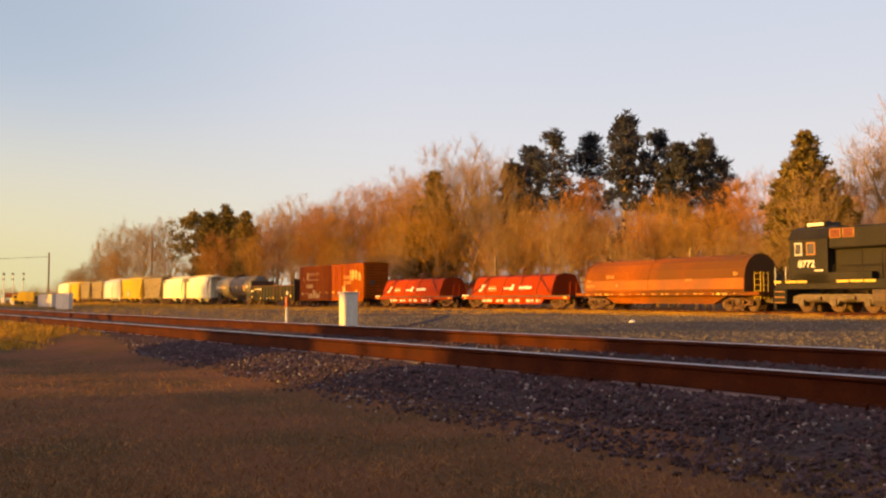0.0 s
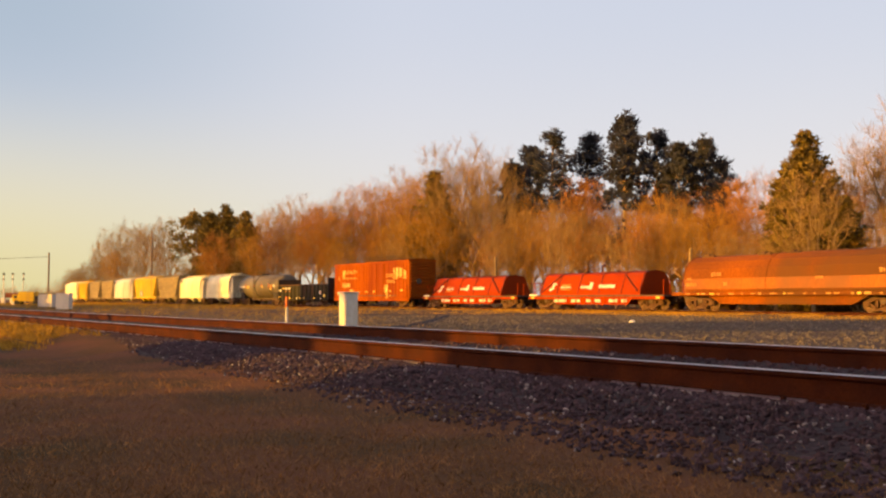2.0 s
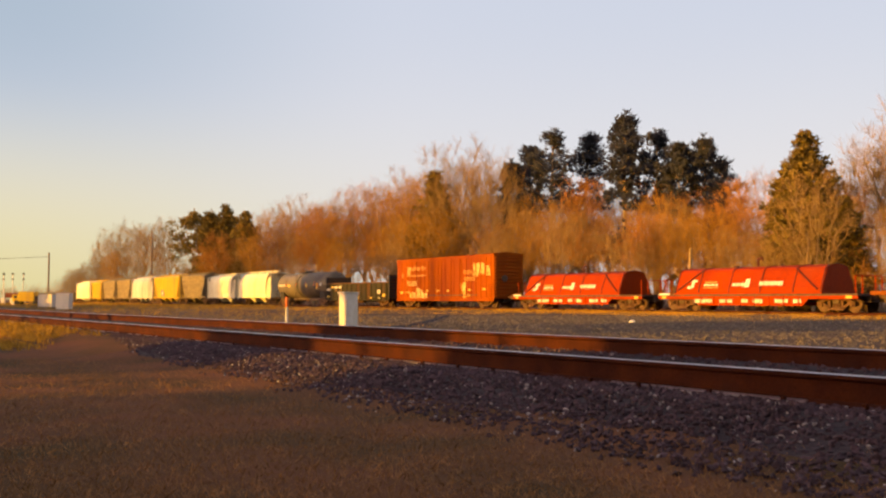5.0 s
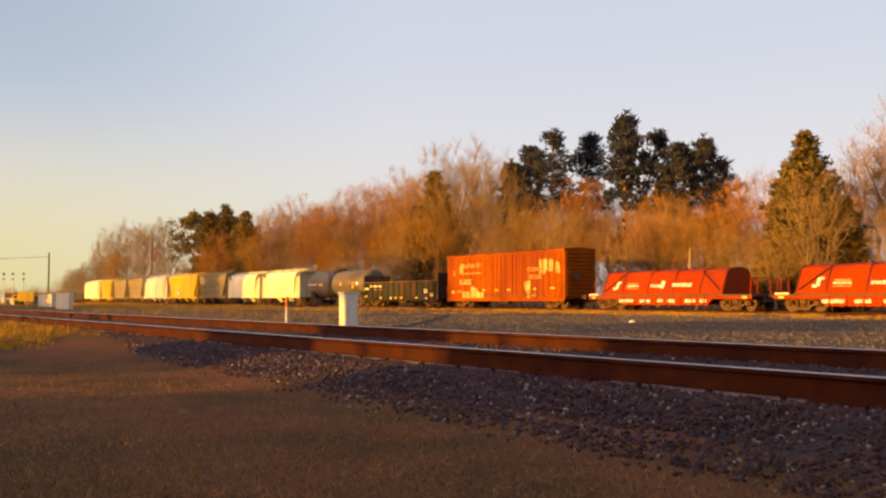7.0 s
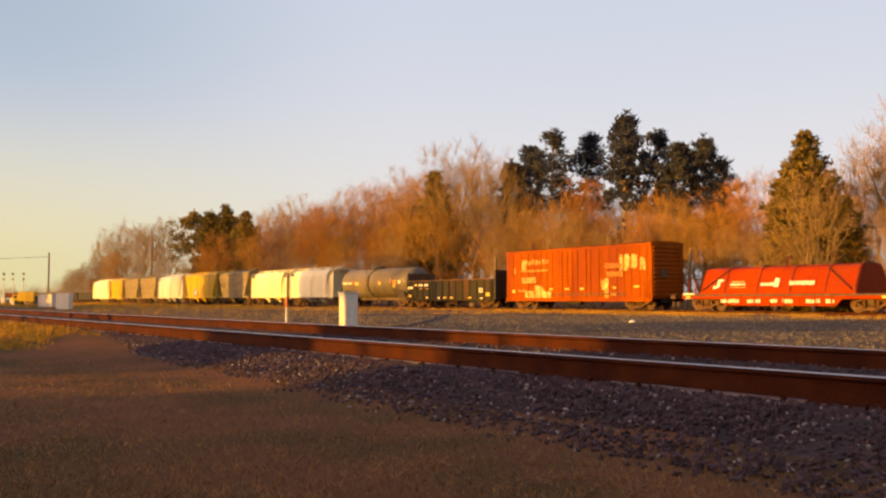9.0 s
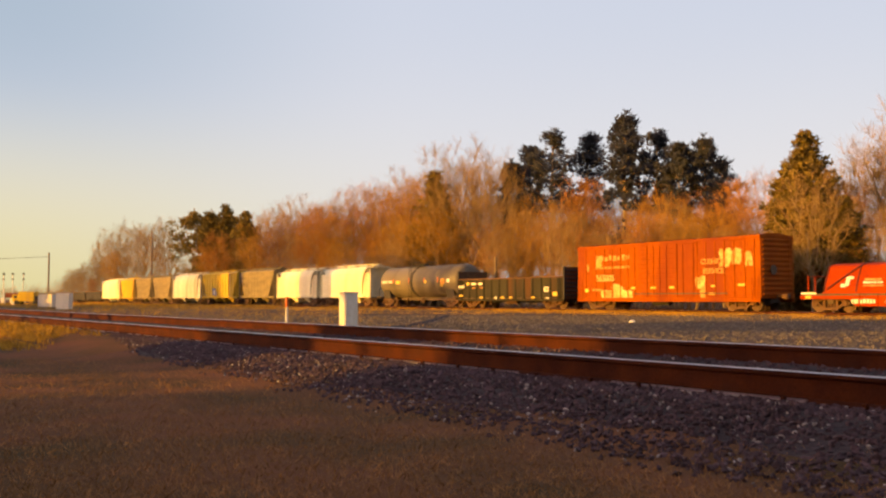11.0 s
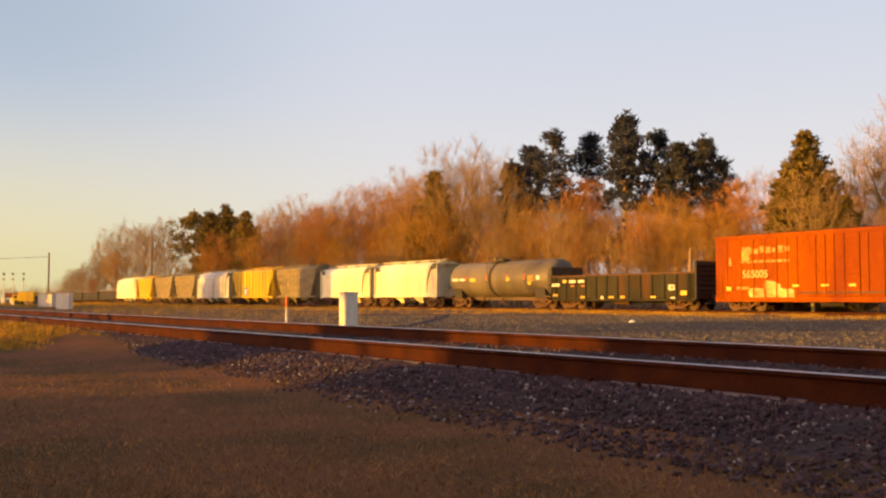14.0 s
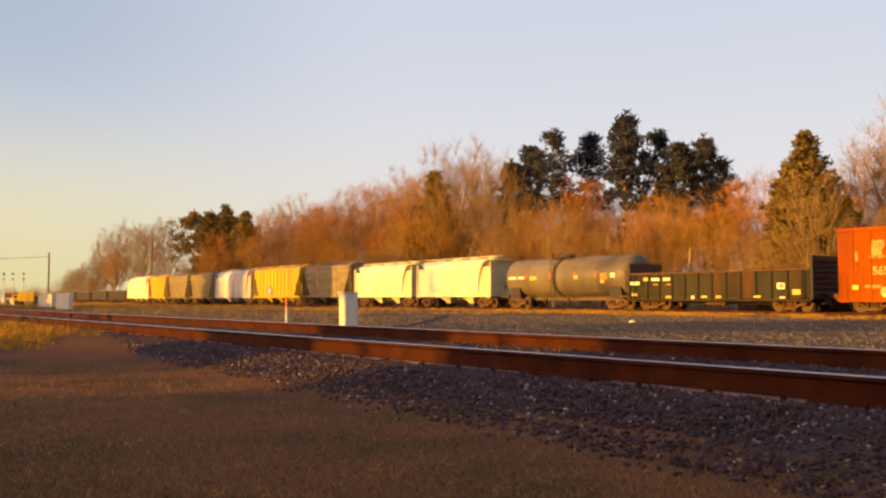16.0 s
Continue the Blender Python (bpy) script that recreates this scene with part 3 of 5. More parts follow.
    for k in range(8):
        w = 0.3
        part("heading_bar", box(L0 + 1.95 + k * 0.42, L0 + 1.95 + k * 0.42 + w, Y - 0.01, Y, 3.32 + 0.05 * (k % 2), 3.72 - 0.06 * (k % 3)), LETTER_FADED, car, "faded pale heading")
        part("subheading_bar", box(L0 + 1.8 + k * 0.43, L0 + 1.8 + k * 0.43 + 0.36, Y - 0.01, Y, 2.8, 2.94), LETTER_FADED, car)
    words(car, "565005", L0 + 2.9, 1.95, 0.6, Y - 0.075, GRAFFITI)
    for x, z, w, hh in ((1.1, 2.9, 0.14, 0.5), (2.0, 1.35, 0.9, 0.16)):
        plate(car, "lettering_bar", L0 + x, z, w, hh, LETTER_FADED, Y)
    words(car, "CUSHION", L0 + 12.35, 2.85, 0.44, Y - 0.075, LETTER_FADED)
    words(car, "SERVICE", L0 + 12.35, 2.27, 0.44, Y - 0.075, LETTER_FADED)
    # graffiti: looping strokes of spray paint, bundled into tags
    for k, (x, z, w, hh, loops) in enumerate(((2.2, 3.25, 0.8, 1.0, 3), (13.2, 3.2, 0.85, 1.2, 3), (14.1, 3.25, 0.7, 1.2, 3), (14.85, 3.05, 0.55, 1.0, 2), (3.1, 1.0, 1.5, 0.6, 4), (4.0, 1.2, 1.2, 1.0, 4), (4.9, 0.98, 1.1, 0.6, 3),
                                              (11.3, 1.75, 0.75, 0.75, 3), (11.5, 1.1, 0.4, 0.9, 3))):
        part("graffiti", tag_strokes(40 + k, L0 + x, z, w, hh, loops, Y), GRAFFITI, car, "pale spray-painted tag")
    for x, z, w in ((1.05, 1.32, 0.36), (14.4, 1.55, 0.5), (5.6, 1.45, 0.4), (7.4, 1.45, 0.45), (9.0, 1.45, 0.4), (12.2, 1.05, 0.5), (12.3, 1.5, 0.3)):
        plate(car, "reflector", L0 + x, z, w, 0.13 if w != 0.36 else 0.24, REFLECT, Y - 0.08)
    truck(car, -h + 1.75)
    truck(car, h - 1.75)
    couplers(car, -h, h)
    return car


LETTER_FADED = mat("faded_lettering", (0.58, 0.33, 0.11), (0.42, 0.16, 0.04), 4, 20, 0.7, bump=0, gloss=0.1)
BLUE_TAG = mat("blue_spray_paint", (0.1, 0.12, 0.25), (0.25, 0.25, 0.3), 3, 20, 0.6, bump=0)
GRAFFITI = mat("spray_paint", (0.74, 0.54, 0.22), (0.52, 0.28, 0.08), 3, 20, 0.7, bump=0, gloss=0.1)


def bars(car, name, x, z, w, h, material, y):
    """A line of letter-wide bars of uneven height, one part."""
    rnd = random.Random(int(abs(x * 97 + z * 31)))
    bm, at_x = bmesh.new(), x - w / 2
    while at_x < x + w / 2 - 0.05:
        b = rnd.uniform(0.08, 0.16)
        add_box(bm, at_x, at_x + b, y - 0.02, y, z - h / 2 * rnd.uniform(0.7, 1), z + h / 2 * rnd.uniform(0.7, 1))
        at_x += b + rnd.uniform(0.03, 0.07)
    return part(name, bm, material, car)


def coil_car(s0, s1, hood0, hood1):
    """Short red coil car: an arched hood with raised diagonal bands on a flat frame with a lettered sill."""
    car, h = car_at("coil_car", s0, s1, "bright red coil car with arched hood and lettered sill")
    c = (s0 + s1) / 2
    a, b = hood0 - c, hood1 - c
    prof = [(-1.46, 1.05), (-1.42, 1.35), (-1.02, 2.3), (-0.88, 2.48), (-0.6, 2.57), (0, 2.64)]
    prof = prof + [(-y, z) for y, z in prof[-2::-1]]
    hood = part("hood", prism(prof, a, b), COIL_RED, car)
    for x in (a + 0.06, a + 1.9, (a + b) / 2 - 1.0, (a + b) / 2 + 1.2, b - 1.8, b - 0.06):
        bm = loft([[(x + dx, y * 1.025, 1.05 + (z - 1.05) * 1.025) for y, z in prof] for dx in (-0.03, 0.03)])
        part("hood_band", bm, COIL_BAND, hood)
    for x0, x1 in ((a + 0.25, a + 1.9), (b - 0.25, b - 1.9)):
        part("hood_brace", rod((x0, -1.5, 1.25), (x1, -0.98, 2.46), 0.055, 5), COIL_BAND, hood)
    mid = (a + b) / 2
    for x in (-1.6, 1.6):
        part("hood_lug", box(mid + x - 0.1, mid + x + 0.1, -0.15, 0.15, 2.6, 2.74, 0.02), RUST, hood)
    bm = rod((mid, 0, 2.55), (mid, 0, 3.12), 0.07, 6)
    add_rod(bm, (mid, 0, 3.1), (mid + 0.28, 0, 3.16), 0.06, 6)
    add_rod(bm, (mid + 0.28, 0, 3.17), (mid + 0.3, 0, 2.98), 0.05, 6)
    part("lifting_hook", bm, COIL_BAND, hood, "dark red lifting hook")
    part("hood_rim", box(a - 0.03, b + 0.03, -1.54, 1.54, 1.0, 1.09, 0.01), COIL_RED, hood)
    frame_ = part("deck", box(-h, h, -1.5, 1.5, 0.86, 1.0, 0.02), GRIME, car)
    for sgn in (-1, 1):
        y0, y1 = sorted((sgn * 1.38, sgn * 1.5))
        pts = [(-h, 0.72), (-h, 0.9), (h, 0.9), (h, 0.72), (h - 2.9, 0.72), (h - 3.3, 0.34), (-h + 3.3, 0.34), (-h + 2.9, 0.72)]
        part("side_sill", loft([[(x, y, z) for x, z in pts] for y in (y0, y1)]), COIL_RED, car)
        for i in range(8):
            x = -h + 3.5 + i * (2 * h - 7) / 7
            ya, yb = sorted((sgn * 1.5, sgn * 1.56))
            part("sill_post", box(x - 0.04, x + 0.04, ya, yb, 0.36, 0.9, 0.01), COIL_RED, car)
    part("centre_sill", box(-h, h, -0.3, 0.3, 0.55, 0.86), GRIME, car)
    for x in (-h + 0.3, h - 0.3):
        for y in (-1.2, -0.6, 0.6, 1.2):
            part("end_post", rod((x, y, 1.0), (x, y, 1.95), 0.035, 5), COIL_RED, car)
        part("end_rail", rod((x, -1.2, 1.95), (x, 1.2, 1.95), 0.03, 5), COIL_RED, car)
    plate(car, "pale_step", -h + 0.55, 1.02, 0.9, 0.1, LETTER, -1.52)
    # lettering on hood and sill
    for x, z, w, hh in ((a + 1.35, 1.66, 0.22, 0.5), (a + 1.15, 1.42, 0.3, 0.18), (a + 1.5, 1.86, 0.3, 0.14), (a + 2.75, 1.75, 0.9, 0.1), (a + 2.75, 1.58, 1.0, 0.14), (a + 2.8, 1.4, 1.1, 0.07),
                        (a + 5.0, 1.57, 1.2, 0.22), (a + 5.45, 1.66, 0.3, 0.52), (a + 7.1, 1.62, 1.6, 0.3)):
        mark = (bars if w > 0.5 and hh > 0.12 else plate)(car, "lettering_bar", x, z, w, hh, LETTER_FADED if hh < 0.12 else LETTER, -1.465)
        mark.matrix_basis = Matrix.Translation((0, -1.435, 1.35)) @ pose(0, 0, 0, -22.8, 0, 0) @ Matrix.Translation((0, 1.455, -1.35))
    for x, w in ((a + 2.3, 1.3), (a + 4.0, 0.9), (a + 5.4, 0.5), (a + 6.3, 0.7), (a + 7.9, 0.9), (a + 8.9, 0.5)):
        bars(car, "sill_lettering", x, 0.6, w, 0.24, LETTER, -1.505)
    plate(car, "reflector", -h + 0.5, 0.82, 0.35, 0.14, REFLECT, -1.51)
    plate(car, "reflector", h - 0.5, 0.82, 0.35, 0.14, REFLECT, -1.51)
    truck(car, -h + 1.55)
    truck(car, h - 1.55)
    couplers(car, -h, h)
    return car


def long_coil_car(s0, s1, hood0, hood1):
    car, h = car_at("long_coil_car", s0, s1, "long rust-red coil car with two tall rounded hoods and pale stencils")
    c = (s0 + s1) / 2
    a, b = hood0 - c, hood1 - c
    m = a + (b - a) * 0.44

    def arch(k=1.0):
        pts = [(-1.5 * k, 1.15), (-1.5 * k, 2.0)]
        for i in range(1, 8):
            w = math.pi - i * math.pi / 8
            pts.append((1.5 * k * math.cos(w), 2.0 + 1.38 * k * math.sin(w)))
        return pts + [(1.5 * k, 2.0), (1.5 * k, 1.15)]
    for x0, x1, k in ((a, m + 0.25, 1.0), (m, b, 1.025)):
        hood = part("hood", prism(arch(k), x0, x1), COIL_RUST, car, "faded rust-red rounded hood")
        for x in (x0 + 0.05, x1 - 0.05):
            part("hood_band", loft([[(x + dx, y, z) for y, z in arch(k + 0.02)] for dx in (-0.04, 0.04)]), COIL_RUST, hood)
        for x in (x0 + 1.1, x1 - 1.1):
            bm = box(x - 0.45, x + 0.45, -0.5, -0.3, 3.2, 3.42, 0.02)
            add_box(bm, x - 0.12, x + 0.12, -0.55, -0.2, 3.25, 3.5, 0.02)
            part("lifting_bracket", bm, RUST, hood)
        part("skirt", box(x0 + 0.05, x1 - 0.05, -1.5 * k - 0.03, -1.5 * k - 0.005, 1.3, 1.95, 0.005), SKIRT, hood, "brighter orange-red lower side")
        part("lower_band", box(x0, x1, -1.56 * k, -1.5 * k, 1.2, 1.32, 0.01), COIL_RUST, hood)
    part("deck", box(-h, h, -1.55, 1.55, 0.92, 1.14, 0.02), COIL_RUST, car)
    for sgn in (-1, 1):
        y0, y1 = sorted((sgn * 1.0, sgn * 1.15))
        pts = [(-h + 2.6, 0.92), (h - 2.6, 0.92), (h - 3.6, 0.42), (-h + 3.6, 0.42)]
        part("side_sill", loft([[(x, y, z) for x, z in pts] for y in (y0, y1)]), COIL_RUST, car)
    part("centre_sill", box(-h, h, -0.3, 0.3, 0.5, 0.92), GRIME, car)
    ladder(car, h - 0.25, -1.35, 0.7, 2.3, YELLOW_PAINT)
    ladder(car, h - 0.1, -0.8, 0.7, 2.3, YELLOW_PAINT, along_x=False)
    part("brake_wheel", rod((h - 0.1, 0.3, 1.9), (h - 0.05, 0.3, 1.9), 0.28, 14), GRIME, car)
    rnd = random.Random(9)
    x = a + 0.2
    while x < b - 0.4:
        w = rnd.uniform(0.12, 0.5)
        plate(car, "sill_lettering", x + w / 2, 1.03, w, rnd.uniform(0.05, 0.12), LETTER_FADED if rnd.random() < 0.7 else REFLECT, -1.555)
        x += w + rnd.uniform(0.1, 0.7)
    for x, z, w, hh in ((a + 0.7, 1.6, 0.9, 0.28), (a + 0.5, 1.95, 0.3, 0.18), (a + 2.6, 2.2, 0.8, 0.35), (a + 3.3, 1.62, 0.3, 0.3), (a + 9.6, 1.9, 0.5, 0.2), (b - 0.6, 2.2, 0.4, 0.3)):
        yy = -1.5 * 1.03 if z < 2.0 else -1.5
        bars(car, "stencil", x, z, w, hh * 0.8, LETTER_DULL, yy - 0.03)
    truck(car, -h + 1.9)
    truck(car, h - 1.9)
    couplers(car, -h, h)
    return car


SKIRT = mat("orange_red_skirt", (0.36, 0.095, 0.012), (0.26, 0.075, 0.014), 0.6, 12, 0.65, bump=0.12, stain=(0.2, 0.07, 0.02), stain_at=0.56, streak=3)
LETTER_DULL = mat("faded_stencil", (0.5, 0.25, 0.07), (0.34, 0.13, 0.035), 5, 20, 0.7, bump=0)


def bay(car, x, material, z0=1.05, w=1.0):
    """One outlet hopper under the body."""
    ring = lambda hw, hy, z: [(x - hw, -hy, z), (x + hw, -hy, z), (x + hw, hy, z), (x - hw, hy, z)]
    part("outlet_hopper", loft([ring(w, 1.15, z0), ring(0.25, 0.55, 0.34)]), material, car)
    part("outlet_gate", box(x - 0.32, x + 0.32, -0.62, 0.62, 0.26, 0.36), GRIME, car)


def hopper(s0, s1, paint, label, curved, top, bays, frame_paint=None, name="covered_hopper"):
    """Covered hopper: body with sloping ends, sill, end frames and ladders, roof hatches, running board, outlets."""
    car, h = car_at(name, s0, s1, label, "hopper car")
    frame_paint = frame_paint or paint
    if curved:
        prof = [(-1.42, 1.0), (-1.52, 1.5), (-1.56, 2.2), (-1.54, 2.8), (-1.44, 3.35), (-1.2, 3.75), (-0.75, 4.0), (0, 4.1)]
    else:
        prof = [(-1.5, 1.0), (-1.5, 1.5), (-1.5, 2.2), (-1.5, 2.8), (-1.5, 3.5), (-1.5, 3.8), (-1.0, 3.98), (0, 4.1)]
    prof = [(y, z if i == 0 else 1.0 + (z - 1.0) * (top - 1.1) / 3.1) for i, (y, z) in enumerate(prof)]
    prof = prof + [(-y, z) for y, z in prof[-2::-1]]
    rings = []
    hi = 1.0 + (top - 1.1) * (0.93 if curved else 0.72)
    for i in range(13):
        f = i / 12
        zb = 1.0 + (hi - 1.0) * math.sqrt(1 - f * f) if curved else hi + (1.0 - hi) * f
        x = -h + 0.35 + f * (1.5 if curved else 1.6)
        rings.append([(x, y, max(z, zb)) for y, z in prof])
    rings = rings + [[(-x, y, z) for x, y, z in ring] for ring in reversed(rings)]
    body = part("body", loft(rings), paint, car, smooth=False)
    for sgn in (-1, 1):
        ya, yb = sorted((sgn * 1.42, sgn * 1.52))
        part("side_sill", box(-h, h, ya, yb, 0.9, 1.12, 0.01), frame_paint, car)
        part("top_chord", box(-h + 0.3, h - 0.3, ya, yb, prof[5][1] - 0.12 if not curved else prof[5][1] - 0.05, prof[5][1] + 0.02, 0.01), frame_paint, car) if not curved else None
        for xe in (-h + 0.05, h - 0.05):
            sx = 1 if xe > 0 else -1
            part("corner_post", box(xe - 0.06, xe + 0.06, ya, yb, 1.0, prof[5][1], 0.01), frame_paint, car)
            part("end_brace", rod((xe, sgn * 1.3, 1.1), (xe - sx * 0.9, sgn * 0.9, 2.6), 0.05, 5), frame_paint, car)
    if not curved:
        n = max(5, int(2 * h / 1.15))
        rib = part("side_post", box(-0.045, 0.045, -0.08 if paint is YELLOW_PAINT else -0.025, 0, 1.1, prof[5][1] - 0.1, 0.008), paint, car)
        rib.location = (-h + 1.2, -1.5, 0)
        for i in range(n):
            x = -h + 1.2 + i * (2 * h - 2.4) / (n - 1)
            if i:
                again("side_post", rib.data, car, pose(x, -1.5, 0))
            again("side_post", rib.data, car, pose(x, 1.5, 0, 0, 0, 180))
    if curved:
        for sgn in (-1, 1):
            for sx in (-1, 1):
                ya, yb = sorted((sgn * 1.36, sgn * 1.4))
                xa, xb = sorted((sx * (h - 0.1), sx * (h - 2.4)))
                part("end_side_panel", box(xa, xb, ya, yb, 1.0, prof[4][1]), paint, car)
    part("end_sheet", box(h - 0.16, h - 0.1, -1.4, 1.4, 0.95, 1.5), frame_paint, car)
    ladder(car, h - 0.28, -1.56, 0.7, prof[5][1], frame_paint)
    ladder(car, -h + 0.28, -1.56, 0.7, prof[5][1], frame_paint)
    ladder(car, h + 0.02, -1.0, 0.9, top - 0.2, frame_paint, along_x=False)
    part("end_platform", box(h - 1.3, h, -1.4, 1.4, 0.86, 0.95), GRIME, car)
    part("end_platform", box(-h, -h + 1.3, -1.4, 1.4, 0.86, 0.95), GRIME, car)
    walkway = part("running_board", box(-h - 0.05, h + 0.05, -0.55, -0.2, top, top + 0.05), frame_paint, car)
    for i in range(9):
        x = -h + 0.2 + i * (2 * h - 0.4) / 8
        part("bracket", rod((x, -0.38, top - 0.25), (x, -0.38, top), 0.03, 4), frame_paint, walkway)
    for i in range(4):
        x = -h + 1.8 + i * (2 * h - 3.6) / 3
        part("roof_hatch", rod((x, 0.05, top - 0.2), (x, 0.05, top + 0.07), 0.38, 12), frame_paint, car)
    part("brake_wheel", rod((h - 0.02, 0.5, 2.2), (h + 0.04, 0.5, 2.2), 0.28, 12), GRIME, car)
    part("centre_sill", box(-h, h, -0.25, 0.25, 0.62, 0.9), GRIME, car)
    for i in range(bays):
        bay(car, (i - (bays - 1) / 2) * (2 * h - 4.6) / max(bays, 1.6), frame_paint)
    truck(car, -h + 1.35)
    truck(car, h - 1.35)
    couplers(car, -h, h)
    return car


def tank_car(s0, s1):
    car, h = car_at("tank_car", s0, s1, "grimy grey-brown tank car with orange marks and pale decals", "tank car")
    R, zc, n = 1.47, 2.33, 28
    rings = []
    ends = [(-h + 0.35, 0.25), (-h + 0.4, 0.6), (-h + 0.55, 0.88), (-h + 0.8, 1.0)]
    for x, k in ends + [(-x, k) for x, k in reversed(ends)]:
        rings.append([(x, R * k * math.cos(i * math.tau / n), zc + R * k * math.sin(i * math.tau / n)) for i in range(n)])
    tank = part("tank", loft(rings), TANK_PAINT, car, smooth=True)
    for x in (-h * 0.55, -h * 0.18, h * 0.2, h * 0.56):
        bm = loft([[(x + dx, (R + 0.008) * math.cos(i * math.tau / n), zc + (R + 0.008) * math.sin(i * math.tau / n)) for i in range(n)] for dx in (-0.03, 0.03)])
        part("weld_band", bm, TANK_PAINT, tank)
    bm = loft([[(-0.7 + dx, (R + 0.012) * math.cos(i * math.tau / n), zc + (R + 0.012) * math.sin(i * math.tau / n)) for i in range(n)] for dx in (-0.2, 0.2)])
    part("spill_stain", bm, DARK, tank, "dark spill band below the manway")
    part("manway", rod((-0.7, 0, zc + R - 0.1), (-0.7, 0, zc + R + 0.22), 0.45, 14), DARK, car)
    for y in (-0.7, 0.7):
        part("platform_rail", rod((-1.7, y, zc + R + 0.35), (0.3, y, zc + R + 0.35), 0.03, 5), DARK, car)
        for x in (-1.7, -0.7, 0.3):
            part("rail_post", rod((x, y, zc + R - 0.35), (x, y, zc + R + 0.35), 0.025, 5), DARK, car)
    part("platform", box(-1.7, 0.3, -0.8, 0.8, zc + R - 0.02, zc + R + 0.03), DARK, car)
    part("centre_sill", box(-h, h, -0.3, 0.3, 0.62, 0.92), GRIME, car)
    for x in (-h + 1.7, h - 1.7):
        part("saddle", loft([[(x - 0.6, y, z) for y, z in ((-1.2, 0.8), (-1.3, 1.6), (1.3, 1.6), (1.2, 0.8))], [(x + 0.6, y, z) for y, z in ((-1.2, 0.8), (-1.3, 1.6), (1.3, 1.6), (1.2, 0.8))]]), DARK, car)
    for x in (-h + 0.5, h - 0.5):
        part("end_platform", box(x - 0.5, x + 0.5, -1.45, 1.45, 0.86, 0.96), GRIME, car)
        part("end_rail", rod((x, -1.45, 1.75), (x, 1.45, 1.75), 0.03, 5), GRIME, car)
        for y in (-1.45, -0.7, 0.7, 1.45):
            part("rail_post", rod((x, y, 0.9), (x, y, 1.75), 0.025, 5), GRIME, car)
    ladder(car, -0.7, -R - 0.1, 0.75, zc + R - 0.1, DARK)
    for x in (-2.4, 0.2):
        part("hanger", rod((x, -1.0, 0.35), (x, -0.6, 1.0), 0.06, 5), RUST, car)
    part("bottom_outlet", rod((-0.7, 0, 0.4), (-0.7, 0, 0.95), 0.2, 10), RUST, car)

    def decal(name, x, z, w, hh, material):
        yy = -math.sqrt(max(R * R - (z - zc) ** 2, 0.01))
        ob = part(name, box(-w / 2, w / 2, -0.035, 0.02, -hh / 2, hh / 2), material, car)
        ob.matrix_basis = Matrix.Translation((x, yy, z)) @ pose(0, 0, 0, -math.degrees(math.asin((z - zc) / R)), 0, 0)
    for x, w in ((-h + 1.6, 0.9), (-h + 2.7, 0.7)):
        decal("lettering_bar", x, 2.35, w, 0.2, LETTER)
    decal("lettering_bar", -h + 4.2, 2.3, 0.75, 0.28, REFLECT)
    for x in (-h + 3.3, -h + 6.2, -h + 8.9, -h + 11.2):
        decal("orange_mark", x, 2.45, 0.1, 0.42, ORANGE)
    decal("lettering_bar", -h + 9.1, 2.3, 0.3, 0.3, REFLECT)
    decal("lettering_bar", -h + 12.0, 2.3, 0.65, 0.45, LETTER_DULL)
    decal("lettering_bar", -h + 12.9, 2.35, 0.4, 0.3, LETTER)
    decal("lettering_bar", -h + 11.8, 1.95, 0.35, 0.22, REFLECT)
    truck(car, -h + 1.7)
    truck(car, h - 1.7)
    couplers(car, -h, h)
    return car


